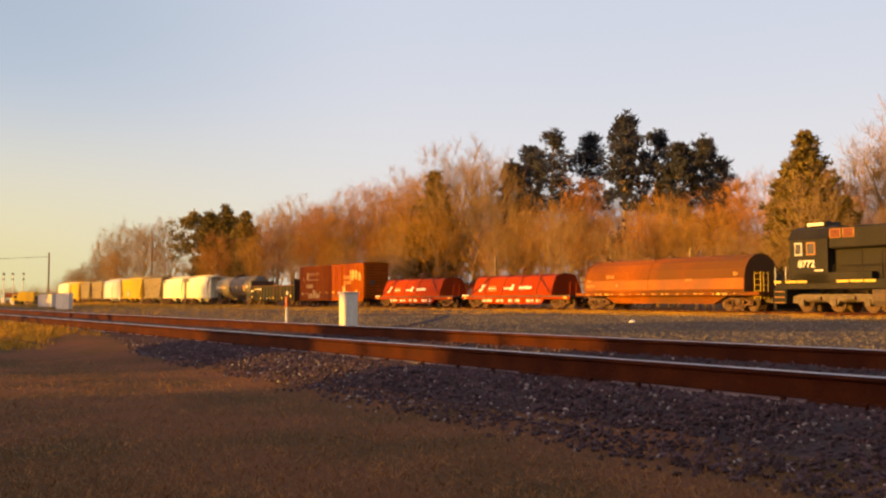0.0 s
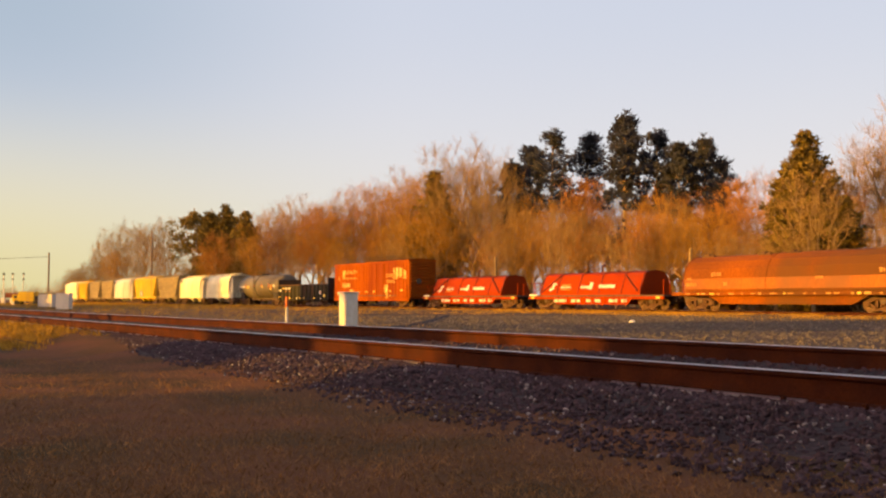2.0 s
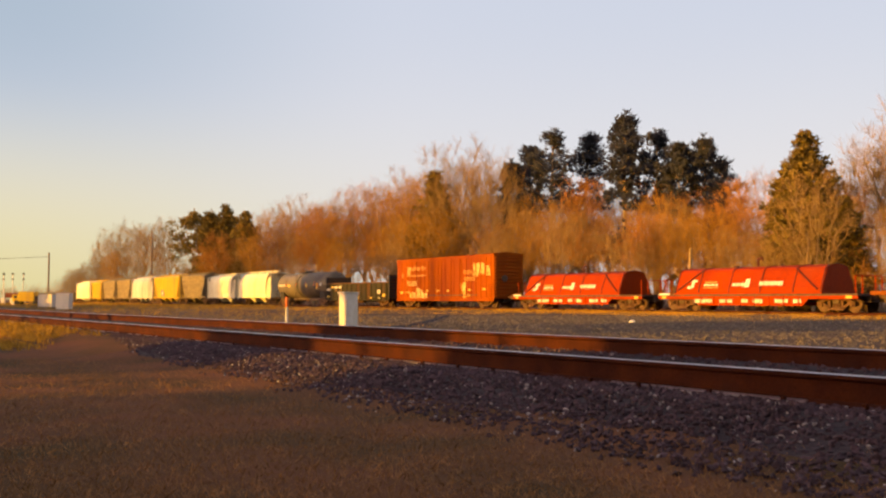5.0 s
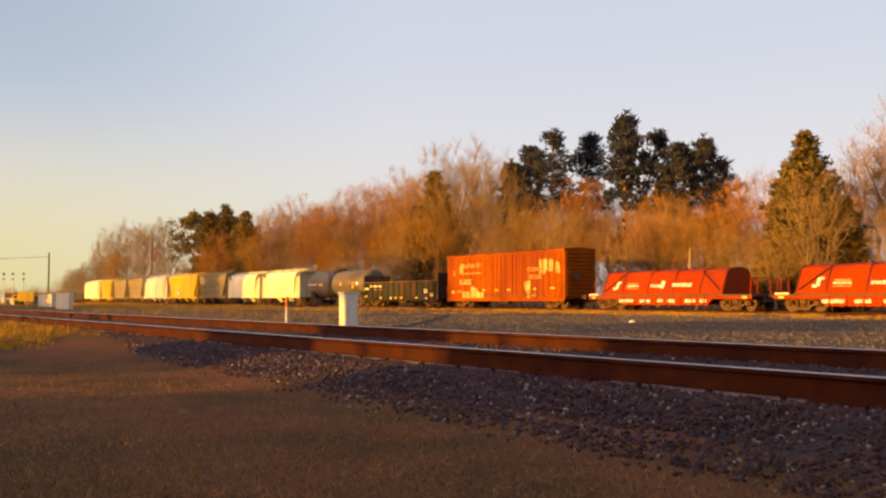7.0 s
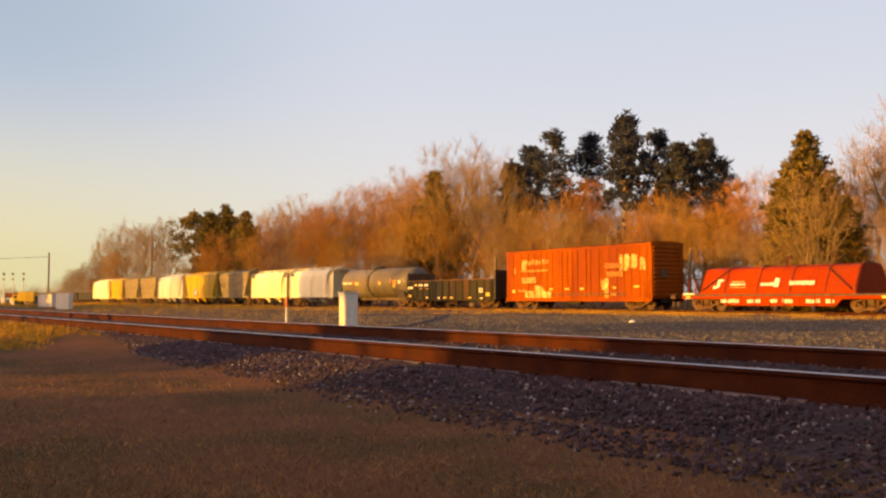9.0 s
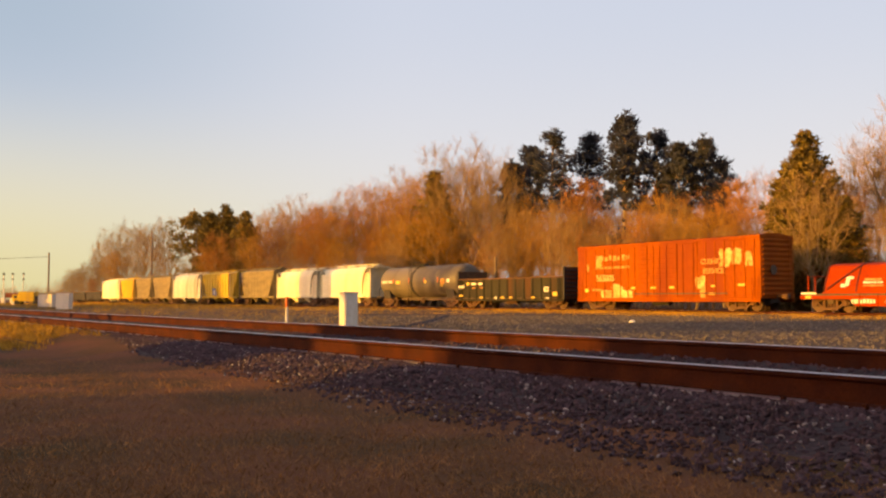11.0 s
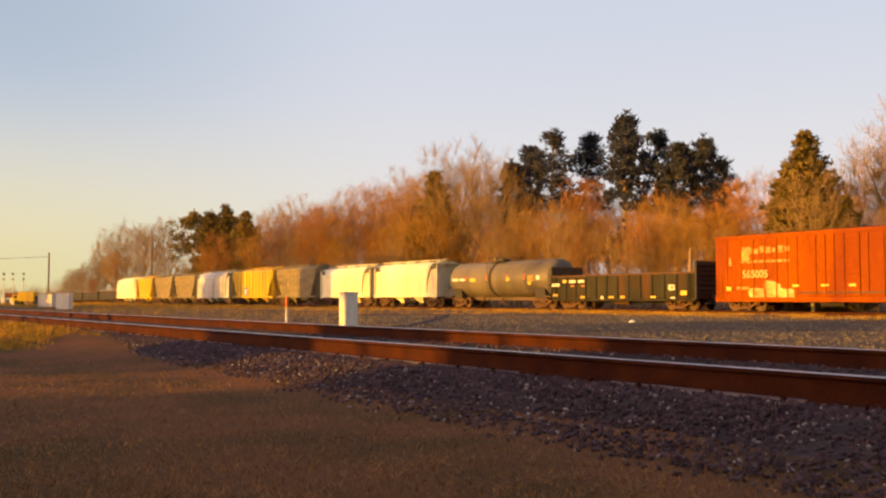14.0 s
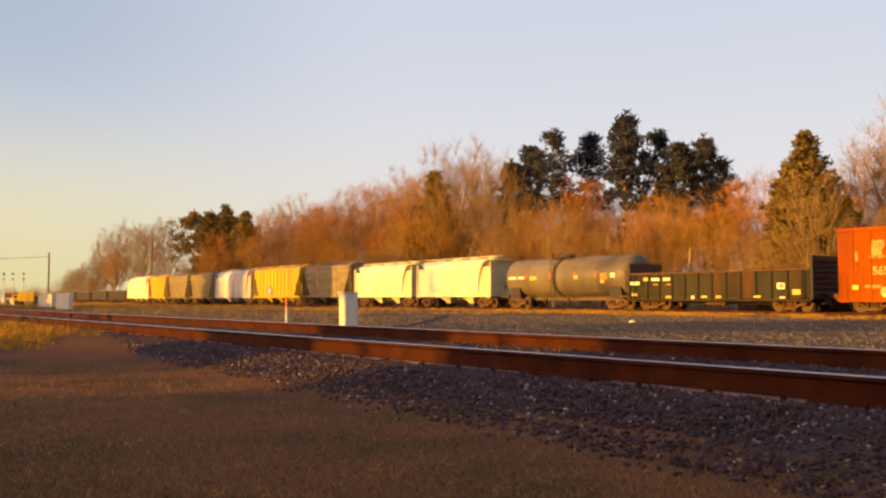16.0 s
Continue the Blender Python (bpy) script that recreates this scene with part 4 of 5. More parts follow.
def gondola(s0, s1, top, end_top, label, rich=True, paint=None):
    car, h = car_at("gondola_car", s0, s1, label, "gondola")
    paint = paint or GON_PAINT
    W = 1.42
    part("floor", box(-h, h, -W, W, 0.72, 0.82), GRIME, car)
    for sgn in (-1, 1):
        ya, yb = sorted((sgn * W, sgn * (W - 0.06)))
        part("side_wall", box(-h, h, ya, yb, 0.62, top, 0.005), paint, car)
        yc, yd = sorted((sgn * (W - 0.06), sgn * (W + 0.1)))
        part("top_chord", box(-h, h, yc, yd, top - 0.02, top + 0.1, 0.02), RUST, car)
        part("bottom_chord", box(-h, h, yc, yd, 0.58, 0.72, 0.02), paint, car)
    n = 13 if rich else 9
    post = part("side_post", loft([[(x, 0, z) for x, z in ((-0.14, 0.7), (0.14, 0.7), (0.14, top), (-0.14, top))], [(x, -0.1, z) for x, z in ((-0.07, 0.74), (0.07, 0.74), (0.07, top), (-0.07, top))]]), paint, car)
    post.location = (-h + 0.5, -W, 0)
    for i in range(n):
        x = -h + 0.5 + i * (2 * h - 1.0) / (n - 1)
        if i:
            again("side_post", post.data, car, pose(x, -W, 0))
        again("side_post", post.data, car, pose(x, W, 0, 0, 0, 180))
    for sgn in (-1, 1):
        xa, xb = sorted((sgn * h, sgn * (h - 0.07)))
        part("end_wall", box(xa, xb, -W, W, 0.7, end_top), RUST if rich else paint, car)
        for i in range(int((end_top - 0.9) / 0.3)):
            z = 0.95 + i * 0.3
            x2, x3 = sorted((sgn * h, sgn * (h + 0.09)))
            part("end_rib", box(x2, x3, -W, W, z, z + 0.14, 0.03), DARK if rich else paint, car)
        x2, x3 = sorted((sgn * (h - 0.07), sgn * (h + 0.1)))
        for y in (-W, W):
            part("corner_post", box(x2, x3, y - 0.07, y + 0.07, 0.7, end_top + 0.02, 0.01), DARK if rich else paint, car)
    if rich:
        ladder(car, -h + 0.3, -W - 0.16, 0.7, top, paint)
        ladder(car, h - 0.3, -W - 0.16, 0.7, top, paint)
        for x, z, w, hh, m in ((0.55, 1.75, 0.85, 0.22, LETTER), (1.55, 2.0, 0.4, 0.2, REFLECT), (2.4, 1.98, 0.7, 0.18, LETTER), (3.35, 1.98, 0.6, 0.18, LETTER), (3.5, 1.65, 0.4, 0.1, LETTER_DULL), (2.4, 1.65, 0.4, 0.1, LETTER_DULL),
                               (0.5, 1.0, 0.5, 0.16, REFLECT), (3.5, 0.85, 0.45, 0.12, REFLECT), (5.5, 0.82, 0.25, 0.2, LETTER), (6.4, 0.85, 0.45, 0.12, REFLECT), (7.5, 0.85, 0.4, 0.14, REFLECT),
                               (10.3, 0.85, 0.45, 0.12, REFLECT), (11.9, 1.45, 0.5, 0.35, LETTER), (11.95, 1.45, 0.22, 0.18, ORANGE), (12.9, 1.1, 0.5, 0.28, REFLECT), (12.0, 0.8, 0.35, 0.1, LETTER)):
            plate(car, "decal", -h + x, z, w, hh, m, -W - 0.1 if m != ORANGE else -W - 0.115)
    part("centre_sill", box(-h, h, -0.3, 0.3, 0.42, 0.72), DARK, car)
    if rich:
        part("air_tank", rod((-0.9, -0.7, 0.5), (0.5, -0.7, 0.5), 0.18, 10), RUST, car)
        part("hanger", rod((-h + 4.0, -0.9, 0.25), (-h + 4.0, -0.9, 0.7), 0.09, 6), RUST, car)
    truck(car, -h + 1.7)
    truck(car, h - 1.7)
    couplers(car, -h, h)
    return car


def locomotive(s0, s1):
    car, h = car_at("diesel_locomotive", s0, s1, "black diesel locomotive with gold sill stripes and numbered cab", "locomotive")
    L0 = -h
    part("underframe", box(L0 + 0.2, h - 0.2, -1.5, 1.5, 1.25, 1.75, 0.02), LOCO_BLACK, car)
    # cab with sloped roof edges, nose ahead of it, long hood behind
    cabp = [(-1.5, 1.55), (-1.5, 3.95), (-1.1, 4.5), (-0.5, 4.68), (0.5, 4.68), (1.1, 4.5), (1.5, 3.95), (1.5, 1.55)]
    cab = part("cab", prism(cabp, L0 + 1.15, L0 + 3.5), LOCO_BLACK, car)
    part("roof_lip", loft([[(x, y * 1.02, z + 0.03) for y, z in cabp[1:-1]] for x in (L0 + 1.05, L0 + 3.55)]), LOCO_BLACK, cab)
    part("nose", box(L0 + 0.55, L0 + 1.2, -0.9, 0.9, 1.55, 3.0, 0.08), LOCO_BLACK, car)
    for x, w in ((L0 + 1.72, 0.32), (L0 + 2.5, 0.42)):
        f = part("window_frame", box(x - w / 2 - 0.06, x + w / 2 + 0.06, -1.54, -1.5, 3.1, 3.78), LETTER_DULL if w > 0.4 else LETTER, cab, "pale side window surround")
        part("pane", box(x - w / 2, x + w / 2, -1.56, -1.53, 3.16, 3.72), GLASS, f)
    words(car, "8772", L0 + 2.2, 2.45, 0.52, -1.515)
    plate(car, "lettering_bar", L0 + 2.95, 2.25, 0.5, 0.08, LETTER, -1.5)
    nb = part("number_board", box(L0 + 1.6, L0 + 2.9, -0.7, 0.7, 4.68, 4.95, 0.04), LOCO_BLACK, car)
    part("lit_number_panel", box(L0 + 1.75, L0 + 2.75, -0.73, -0.7, 4.72, 4.9), LETTER, nb)
    hoodp = [(-0.95, 1.55), (-0.95, 4.2), (-0.75, 4.5), (0.75, 4.5), (0.95, 4.2), (0.95, 1.55)]
    part("long_hood", prism(hoodp, L0 + 3.5, h - 1.2), LOCO_BLACK, car)
    part("blower_housing", box(L0 + 3.5, L0 + 7.2, -1.45, 1.45, 3.4, 4.55, 0.08), LOCO_BLACK, car)
    for x in (L0 + 3.95, L0 + 4.72):
        g = part("intake_grille", box(x - 0.33, x + 0.33, -1.5, -1.44, 3.95, 4.45, 0.01), LETTER_DULL, car)
        part("grille_core", box(x - 0.27, x + 0.27, -1.52, -1.49, 3.98, 4.42), ORANGE_DULL, g)
    part("radiator", box(h - 5.0, h - 1.4, -1.5, 1.5, 3.6, 4.6, 0.06), LOCO_BLACK, car)
    for i in range(11):
        x = L0 + 4.2 + i * 1.1
        part("hood_door", box(x, x + 0.95, -0.98, -0.94, 1.7, 3.25, 0.01), LOCO_BLACK, car)
    part("battery_box", box(L0 + 1.4, L0 + 6.0, -1.5, -0.95, 1.55, 2.15, 0.03), LOCO_BLACK, car)
    part("fuel_tank", prism([(-1.35, 0.35), (-1.5, 0.6), (-1.5, 1.2), (1.5, 1.2), (1.5, 0.6), (1.35, 0.35)], L0 + 6.0, h - 6.0), GRIME, car, "dusty brown fuel tank")
    for x0, x1 in ((0.1, 0.55), (0.85, 1.55), (1.62, 2.2), (4.0, 4.7), (4.78, 5.5), (5.58, 6.2), (7.0, 7.8), (7.9, 8.7)):
        plate(car, "sill_stripe", L0 + (x0 + x1) / 2, 1.66, x1 - x0, 0.12, REFLECT, -1.5)
    part("step_well", box(L0 + 0.05, L0 + 0.9, -1.5, 1.5, 0.45, 1.25, 0.02), LOCO_BLACK, car)
    part("pilot", box(L0, L0 + 0.2, -1.45, 1.45, 0.15, 1.3, 0.02), LOCO_BLACK, car)
    for z in (0.5, 0.8, 1.1):
        part("step", box(L0 + 0.15, L0 + 0.8, -1.56, -1.45, z, z + 0.04), LETTER_DULL, car)
    for x in (0.15, 0.85, 3.8, 5.2, 6.6, 8.0, 9.4, 10.8):
        part("handrail_post", rod((L0 + x, -1.46, 1.5), (L0 + x, -1.46, 2.5), 0.025, 5), LETTER if x < 1 else LOCO_BLACK, car)
    part("handrail", rod((L0 + 3.8, -1.46, 2.5), (h - 1.5, -1.46, 2.5), 0.025, 5), LOCO_BLACK, car)
    for k, x in enumerate((L0 + 3.6, h - 3.6)):
        tr = part("truck", box(-2.4, 2.4, -1.1, 1.1, 0.55, 0.85, 0.04), GRIME, car)
        tr.location = (x, 0, 0)
        for sgn in (-1, 1):
            y0, y1 = sorted((sgn * 1.0, sgn * 1.2))
            pts = [(-2.5, 0.5), (-2.5, 0.85), (-2.0, 0.98), (2.0, 0.98), (2.5, 0.85), (2.5, 0.5), (2.1, 0.45), (1.7, 0.62), (0.4, 0.62), (0.2, 0.4), (-0.2, 0.4), (-0.4, 0.62), (-1.7, 0.62), (-2.1, 0.45)]
            part("side_frame", loft([[(xx, y, z) for xx, z in pts] for y in (y0, y1)]), LOCO_DUST, tr)
            for xx in (-1.95, 0, 1.95):
                part("journal_box", box(xx - 0.18, xx + 0.18, min(sgn * 1.0, sgn * 1.28), max(sgn * 1.0, sgn * 1.28), 0.36, 0.72, 0.03), LOCO_DUST, tr)
            for xx in (-1.0, 1.0):
                part("brake_cylinder", rod((xx - 0.3, sgn * 1.25, 0.75), (xx + 0.3, sgn * 1.25, 0.75), 0.12, 8), LOCO_DUST, tr)
        for ax in (-1.95, 0, 1.95):
            w = again("wheelset", WHEELSET, tr, pose(ax, 0, 0.46))
            keyed_wheels.append((w, ax, 0.46))
    couplers(car, -h, h)
    return car


ORANGE_DULL = mat("dull_orange_grille", (0.2, 0.05, 0.02), (0.11, 0.03, 0.015), 6, 30, 0.7, bump=0.2)
LOCO_DUST = mat("dusty_truck_frame", (0.16, 0.115, 0.075), (0.1, 0.075, 0.05), 4, 25, 0.8, bump=0.2)

locomotive(-5.5, 14.2)
long_coil_car(-22.2, -6.4, -21.2, -7.4)
coil_car(-36.8, -22.9, -35.4, -25.0)
coil_car(-52.2, -38.3, -50.8, -40.4)
boxcar(-70.5, -54.8)
gondola(-85.9, -72.1, 2.32, 3.08, "dark green-black ribbed gondola with raised rusty ends")
tank_car(-100.4, -85.8)
hopper(-113.3, -101.7, WHITE_PAINT, "creamy white curved-side covered hopper with dirt streaks", True, 4.25, 2)
hopper(-125.7, -114.2, WHITE_PAINT, "creamy white curved-side covered hopper with dirt streaks", True, 4.25, 2)
hopper(-138.6, -126.6, GREY_PAINT, "weathered grey covered hopper with straight ribbed sides", False, 4.7, 2)
ochre = hopper(-154.0, -139.4, YELLOW_PAINT, "ochre yellow covered hopper with straight ribbed sides", False, 4.75, 3)
for x, z, w, hh in ((-1.9, 1.75, 1.3, 1.0), (-1.2, 1.5, 0.7, 0.6)):
    plate(ochre, "graffiti", x, z, w, hh, BLUE_TAG, -1.585, 0.015, "blue and white spray-painted tag")
plate(ochre, "graffiti", -1.7, 1.7, 0.5, 0.6, LETTER, -1.602, 0.012, "white spray-painted tag")
hopper(-169.0, -154.9, PALE_PAINT, "stained pale covered hopper with curved sides", True, 4.75, 3)
hopper(-180.8, -169.8, GREY_PAINT, "weathered grey covered hopper with straight ribbed sides", False, 4.75, 2)
hopper(-192.3, -181.5, GREY_PAINT, "weathered grey covered hopper with straight ribbed sides", False, 4.75, 2)
hopper(-203.2, -193.2, YELLOW_PAINT, "ochre yellow covered hopper with straight ribbed sides", False, 4.75, 2)
hopper(-218.6, -204.2, WHITE_PAINT, "pale cream covered hopper at the end of the hoppers", True, 4.75, 3)
for k in range(5):
    gondola(-234.4 - k * 15.6, -219.9 - k * 15.6, 2.3, 2.3, "low dark gondola behind the hoppers", rich=False, paint=DARK)


# ---- trees ----
def tube(verts, faces, a, b, ra, rb, n=3):
    d = (b - a).normalized()
    u = d.orthogonal().normalized()
    v = d.cross(u)
    base = len(verts)
    for c, r in ((a, ra), (b, rb)):
        for i in range(n):
            w = i * math.tau / n
            verts.append(c + (u * math.cos(w) + v * math.sin(w)) * r)
    for i in range(n):
        j = (i + 1) % n
        faces.append((base + i, base + j, base + n + j, base + n + i))


def mesh_of(name, verts, faces, material):
    me = bpy.data.meshes.new(name)
    me.from_pydata([tuple(v) for v in verts], [], faces)
    me.materials.append(material)
    return me


def bare_tree(seed, height, wide, bark, twig, base=0.22, stems=1, nodes=330, twigs=9, label="bare winter tree with a fine twiggy crown", name="bare_tree"):
    """Limbs grown from the trunk through points spread in a rounded crown, thinning outwards, with sprays of fine twigs; wide: crown radius over height."""
    rng = np.random.default_rng(seed)
    lean = rng.normal(0, 0.03, 2) * height
    pts, par, path = [], [], []
    for k in range(stems):
        off = rng.normal(0, 0.09, 2) * height * (stems > 1)
        rise = max(base, 0.06)
        for i in range(5):
            f = i / 4
            pts.append((off[0] * f + lean[0] * f, off[1] * f + lean[1] * f, -0.1 + rise * height * f))
            par.append(len(pts) - 2 if i else -1)
            path.append(rise * height * f)
    # crown points: an egg, widest above its middle, fuller towards its skin, with a few lobes
    lobes = rng.normal(size=(7, 3))
    lobes /= np.linalg.norm(lobes, axis=1)[:, None]
    lobe_k = rng.uniform(0.72, 1.12, 7)
    c = []
    while len(c) < nodes:
        d = rng.normal(size=3)
        d /= np.linalg.norm(d)
        k = lobe_k[np.argmax(lobes @ d)] * rng.random() ** 0.42
        x, y, z = d * k
        w = wide * (1.0 - 0.28 * max(0.0, -z)) * height
        zc = base + (0.93 - base) * 0.52
        p = (x * w + lean[0], y * w + lean[1], (zc + z * (0.94 - zc)) * height)
        if p[2] > base * height * 0.8:
            c.append(p)
    c = np.array(c)
    P = np.array(pts)
    first = len(pts)
    best, link_to = np.full(len(c), 1e9), np.zeros(len(c), int)
    path = list(path)

    def offer(j, q):
        cost = np.linalg.norm(c - q, axis=1) * (1 + 0.5 * np.clip(q[2] - c[:, 2], 0, None)) + 0.62 * path[j]
        better = cost < best
        best[better], link_to[better] = cost[better], j
    for j in range(first):
        if j % 5 >= (3 if stems == 1 else 1):
            offer(j, P[j])
    todo = np.ones(len(c), bool)
    nodes_ = [Vector(p) for p in pts]
    for _ in range(len(c)):
        i = int(np.argmin(np.where(todo, best, 1e12)))
        todo[i] = False
        j = int(link_to[i])
        a, b = nodes_[j], Vector(c[i])
        path.append(path[j] + (b - a).length)
        nodes_.append(b)
        par.append(j)
        offer(len(nodes_) - 1, c[i])
    tips = np.ones(len(nodes_))
    for k in range(len(nodes_) - 1, -1, -1):
        if par[k] >= 0:
            tips[par[k]] += tips[k]
    wood, fine = ([], []), ([], [])
    r0 = height * 0.014 / (nodes ** 0.5) / (stems ** 0.3)
    for k, j in enumerate(par):
        if j < 0:
            continue
        a, b = nodes_[j], nodes_[k]
        ra, rb = r0 * min(tips[j], tips[k] * 1.6) ** 0.5, r0 * tips[k] ** 0.5
        mid = (a + b) / 2 + Vector(rng.normal(0, 0.03, 3)) * (b - a).length + Vector((0, 0, 0.04)) * (b - a).length * (k >= first)
        n = 6 if tips[k] > 60 else 4 if tips[k] > 8 else 3
        store = wood if tips[k] > 3 else fine
        tube(*store, a, mid, ra, (ra + rb) / 2, n)
        tube(*store, mid, b, (ra + rb) / 2, rb, n)
    root = Vector((lean[0], lean[1], base * height * 0.7))

    def sliver(a, b, w):
        d = (b - a).normalized()
        u = d.orthogonal().normalized()
        t = rng.uniform(0, math.tau)
        u = (u * math.cos(t) + d.cross(u) * math.sin(t)) * w
        k = len(fine[0])
        fine[0].extend((a - u, a + u, b))
        fine[1].append((k, k + 1, k + 2))
    for k in range(first, len(nodes_)):
        a = nodes_[k]
        out = (a - root).normalized()
        for i in range(twigs if tips[k] < 6 else twigs // 2):
            d = (out * 0.55 + Vector(rng.normal(0, 0.55, 3)) + Vector((0, 0, 0.4))).normalized()
            ln = height * rng.uniform(0.04, 0.1)
            e = a + d * ln
            sliver(a, e, 0.0075 * height / 10)
            for g in (0.35, 0.65):
                d2 = (d + Vector(rng.normal(0, 0.5, 3))).normalized()
                m = a + d * ln * g
                sliver(m, m + d2 * ln * 0.55, 0.0055 * height / 10)
    top = thing(name, label, "tree", "trees behind the train")
    a = new("trunk", mesh_of("trunk", *wood, bark))
    b = new("crown", mesh_of("crown", *fine, twig))
    a.parent = b.parent = top
    return top


def conifer(seed, height, width, needle, kind, label, low=0.26, full=False):
    """Whorls of boughs, each a spray of small needle tufts, with gaps; pines carry theirs high, in lifted clumps."""
    rnd = random.Random(seed)
    wood, fine = ([], []), ([], [])
    bow = Vector((rnd.uniform(-0.5, 0.5), rnd.uniform(-0.5, 0.5), 0))
    tube(*wood, Vector((0, 0, -0.1)), Vector((0, 0, height * 0.6)) + bow, height * 0.014, height * 0.009, 7)
    tube(*wood, Vector((0, 0, height * 0.6)) + bow, Vector((0, 0, height * 0.98)), height * 0.009, 0.03, 6)
    pine = kind == "pine"

    def tuft(c, up, size):
        for j in range(6):
            t = Vector((rnd.gauss(0, 1), rnd.gauss(0, 1), rnd.gauss(up, 0.7))).normalized() * rnd.uniform(0.55, 1.0) * size
            q = t.orthogonal().normalized() * 0.06
            b0 = len(fine[0])
            fine[0].extend((c - q, c + q, c + t + q * 0.4, c + t - q * 0.4))
            fine[1].append((b0, b0 + 1, b0 + 2, b0 + 3))

    z = height * (low if pine else 0.05)
    while z < height * 0.985:
        f = z / height
        if pine:
            reach = width * (0.5 + 0.5 * math.sin(min(1, max(0, f - 0.3) / 0.5) * math.pi * 0.62)) * (1 if f < 0.78 else max(0.12, 1 - (f - 0.78) * 4.0)) * rnd.uniform(0.7, 1.15)
            lift, count = 0.1 + 1.1 * max(0, f - 0.5), rnd.randint(4, 6)
        else:
            reach, lift, count = width * (1.015 - f) ** 0.8 * rnd.uniform(0.85, 1.1), -0.1 + 0.9 * max(0, f - 0.55), rnd.randint(6, 8)
        w0 = rnd.uniform(0, math.tau)
        core = bow * (f / 0.6 if f < 0.6 else max(0, 1 - (f - 0.6) / 0.38))
        for k in range(count):
            if rnd.random() < (0.2 if pine else 0.04):
                continue
            w = w0 + k * math.tau / count + rnd.uniform(-0.35, 0.35)
            ln = reach * rnd.uniform(0.6, 1.15)
            d = Vector((math.cos(w), math.sin(w), lift + rnd.uniform(-0.12, 0.15))).normalized()
            a = core + Vector((0, 0, z + rnd.uniform(-0.2, 0.2)))
            tube(*wood, a, a + d * ln, 0.05, 0.015, 3)
            if pine and not full and f < 0.52 and rnd.random() < 0.72:
                continue          # a dead bough
            if pine:
                # two to four rounded clumps along the outer half of the bough
                for g in (0.5, 0.75, 1.0)[(0 if f > 0.55 else 1):]:
                    c = a + d * ln * g + Vector((rnd.gauss(0, 0.2), rnd.gauss(0, 0.2), rnd.gauss(0.1, 0.15)))
                    size = rnd.uniform(0.26, 0.48) * (1.1 if f < 0.85 else 0.8)
                    for i in range(15 if full else 8):
                        tuft(c + Vector((rnd.gauss(0, 1), rnd.gauss(0, 1), rnd.gauss(0.2, 0.75))) * size * 0.85, 1.0, 0.52)
            else:
                n = int(ln * 9) + 2
                for i in range(n):
                    g = 0.16 + 0.86 * (i + rnd.random()) / n
                    side = (1.0 - g) * ln * 0.22 + 0.14
                    c = a + d * ln * g + Vector((rnd.gauss(0, 1), rnd.gauss(0, 1), rnd.gauss(-0.2, 0.5))) * side + Vector((0, 0, 0.22 * ln * g * g))
                    tuft(c, 0.5, 0.42)
        z += rnd.uniform(0.42, 0.7) * (height / 16) * (1.45 if pine and not full else 1.0)
    top = thing("pine_tree" if pine else "spruce_tree", label, "tree", "evergreens behind the train")
    a = new("trunk", mesh_of("trunk", *wood, BARK))
    b = new("crown", mesh_of("crown", *fine, needle))
    a.parent = b.parent = top
    return top


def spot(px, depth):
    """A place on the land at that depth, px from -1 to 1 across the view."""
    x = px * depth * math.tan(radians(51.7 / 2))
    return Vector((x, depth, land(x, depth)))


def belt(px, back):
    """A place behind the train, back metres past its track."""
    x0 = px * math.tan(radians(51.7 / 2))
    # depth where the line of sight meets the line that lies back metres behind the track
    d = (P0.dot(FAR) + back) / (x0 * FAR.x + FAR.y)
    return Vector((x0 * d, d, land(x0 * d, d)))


def plant(src, where, turn, k, first):
    if first:
        src.matrix_basis = Matrix.Translation(where) @ pose(0, 0, 0, 0, 0, turn) @ Matrix.Diagonal((k, k, k, 1))
        return src
    k /= src.scale.x
    return copy_thing(src, Matrix.Translation(where) @ pose(0, 0, 0, 0, 0, turn) @ Matrix.Diagonal((k, k, k, 1)))


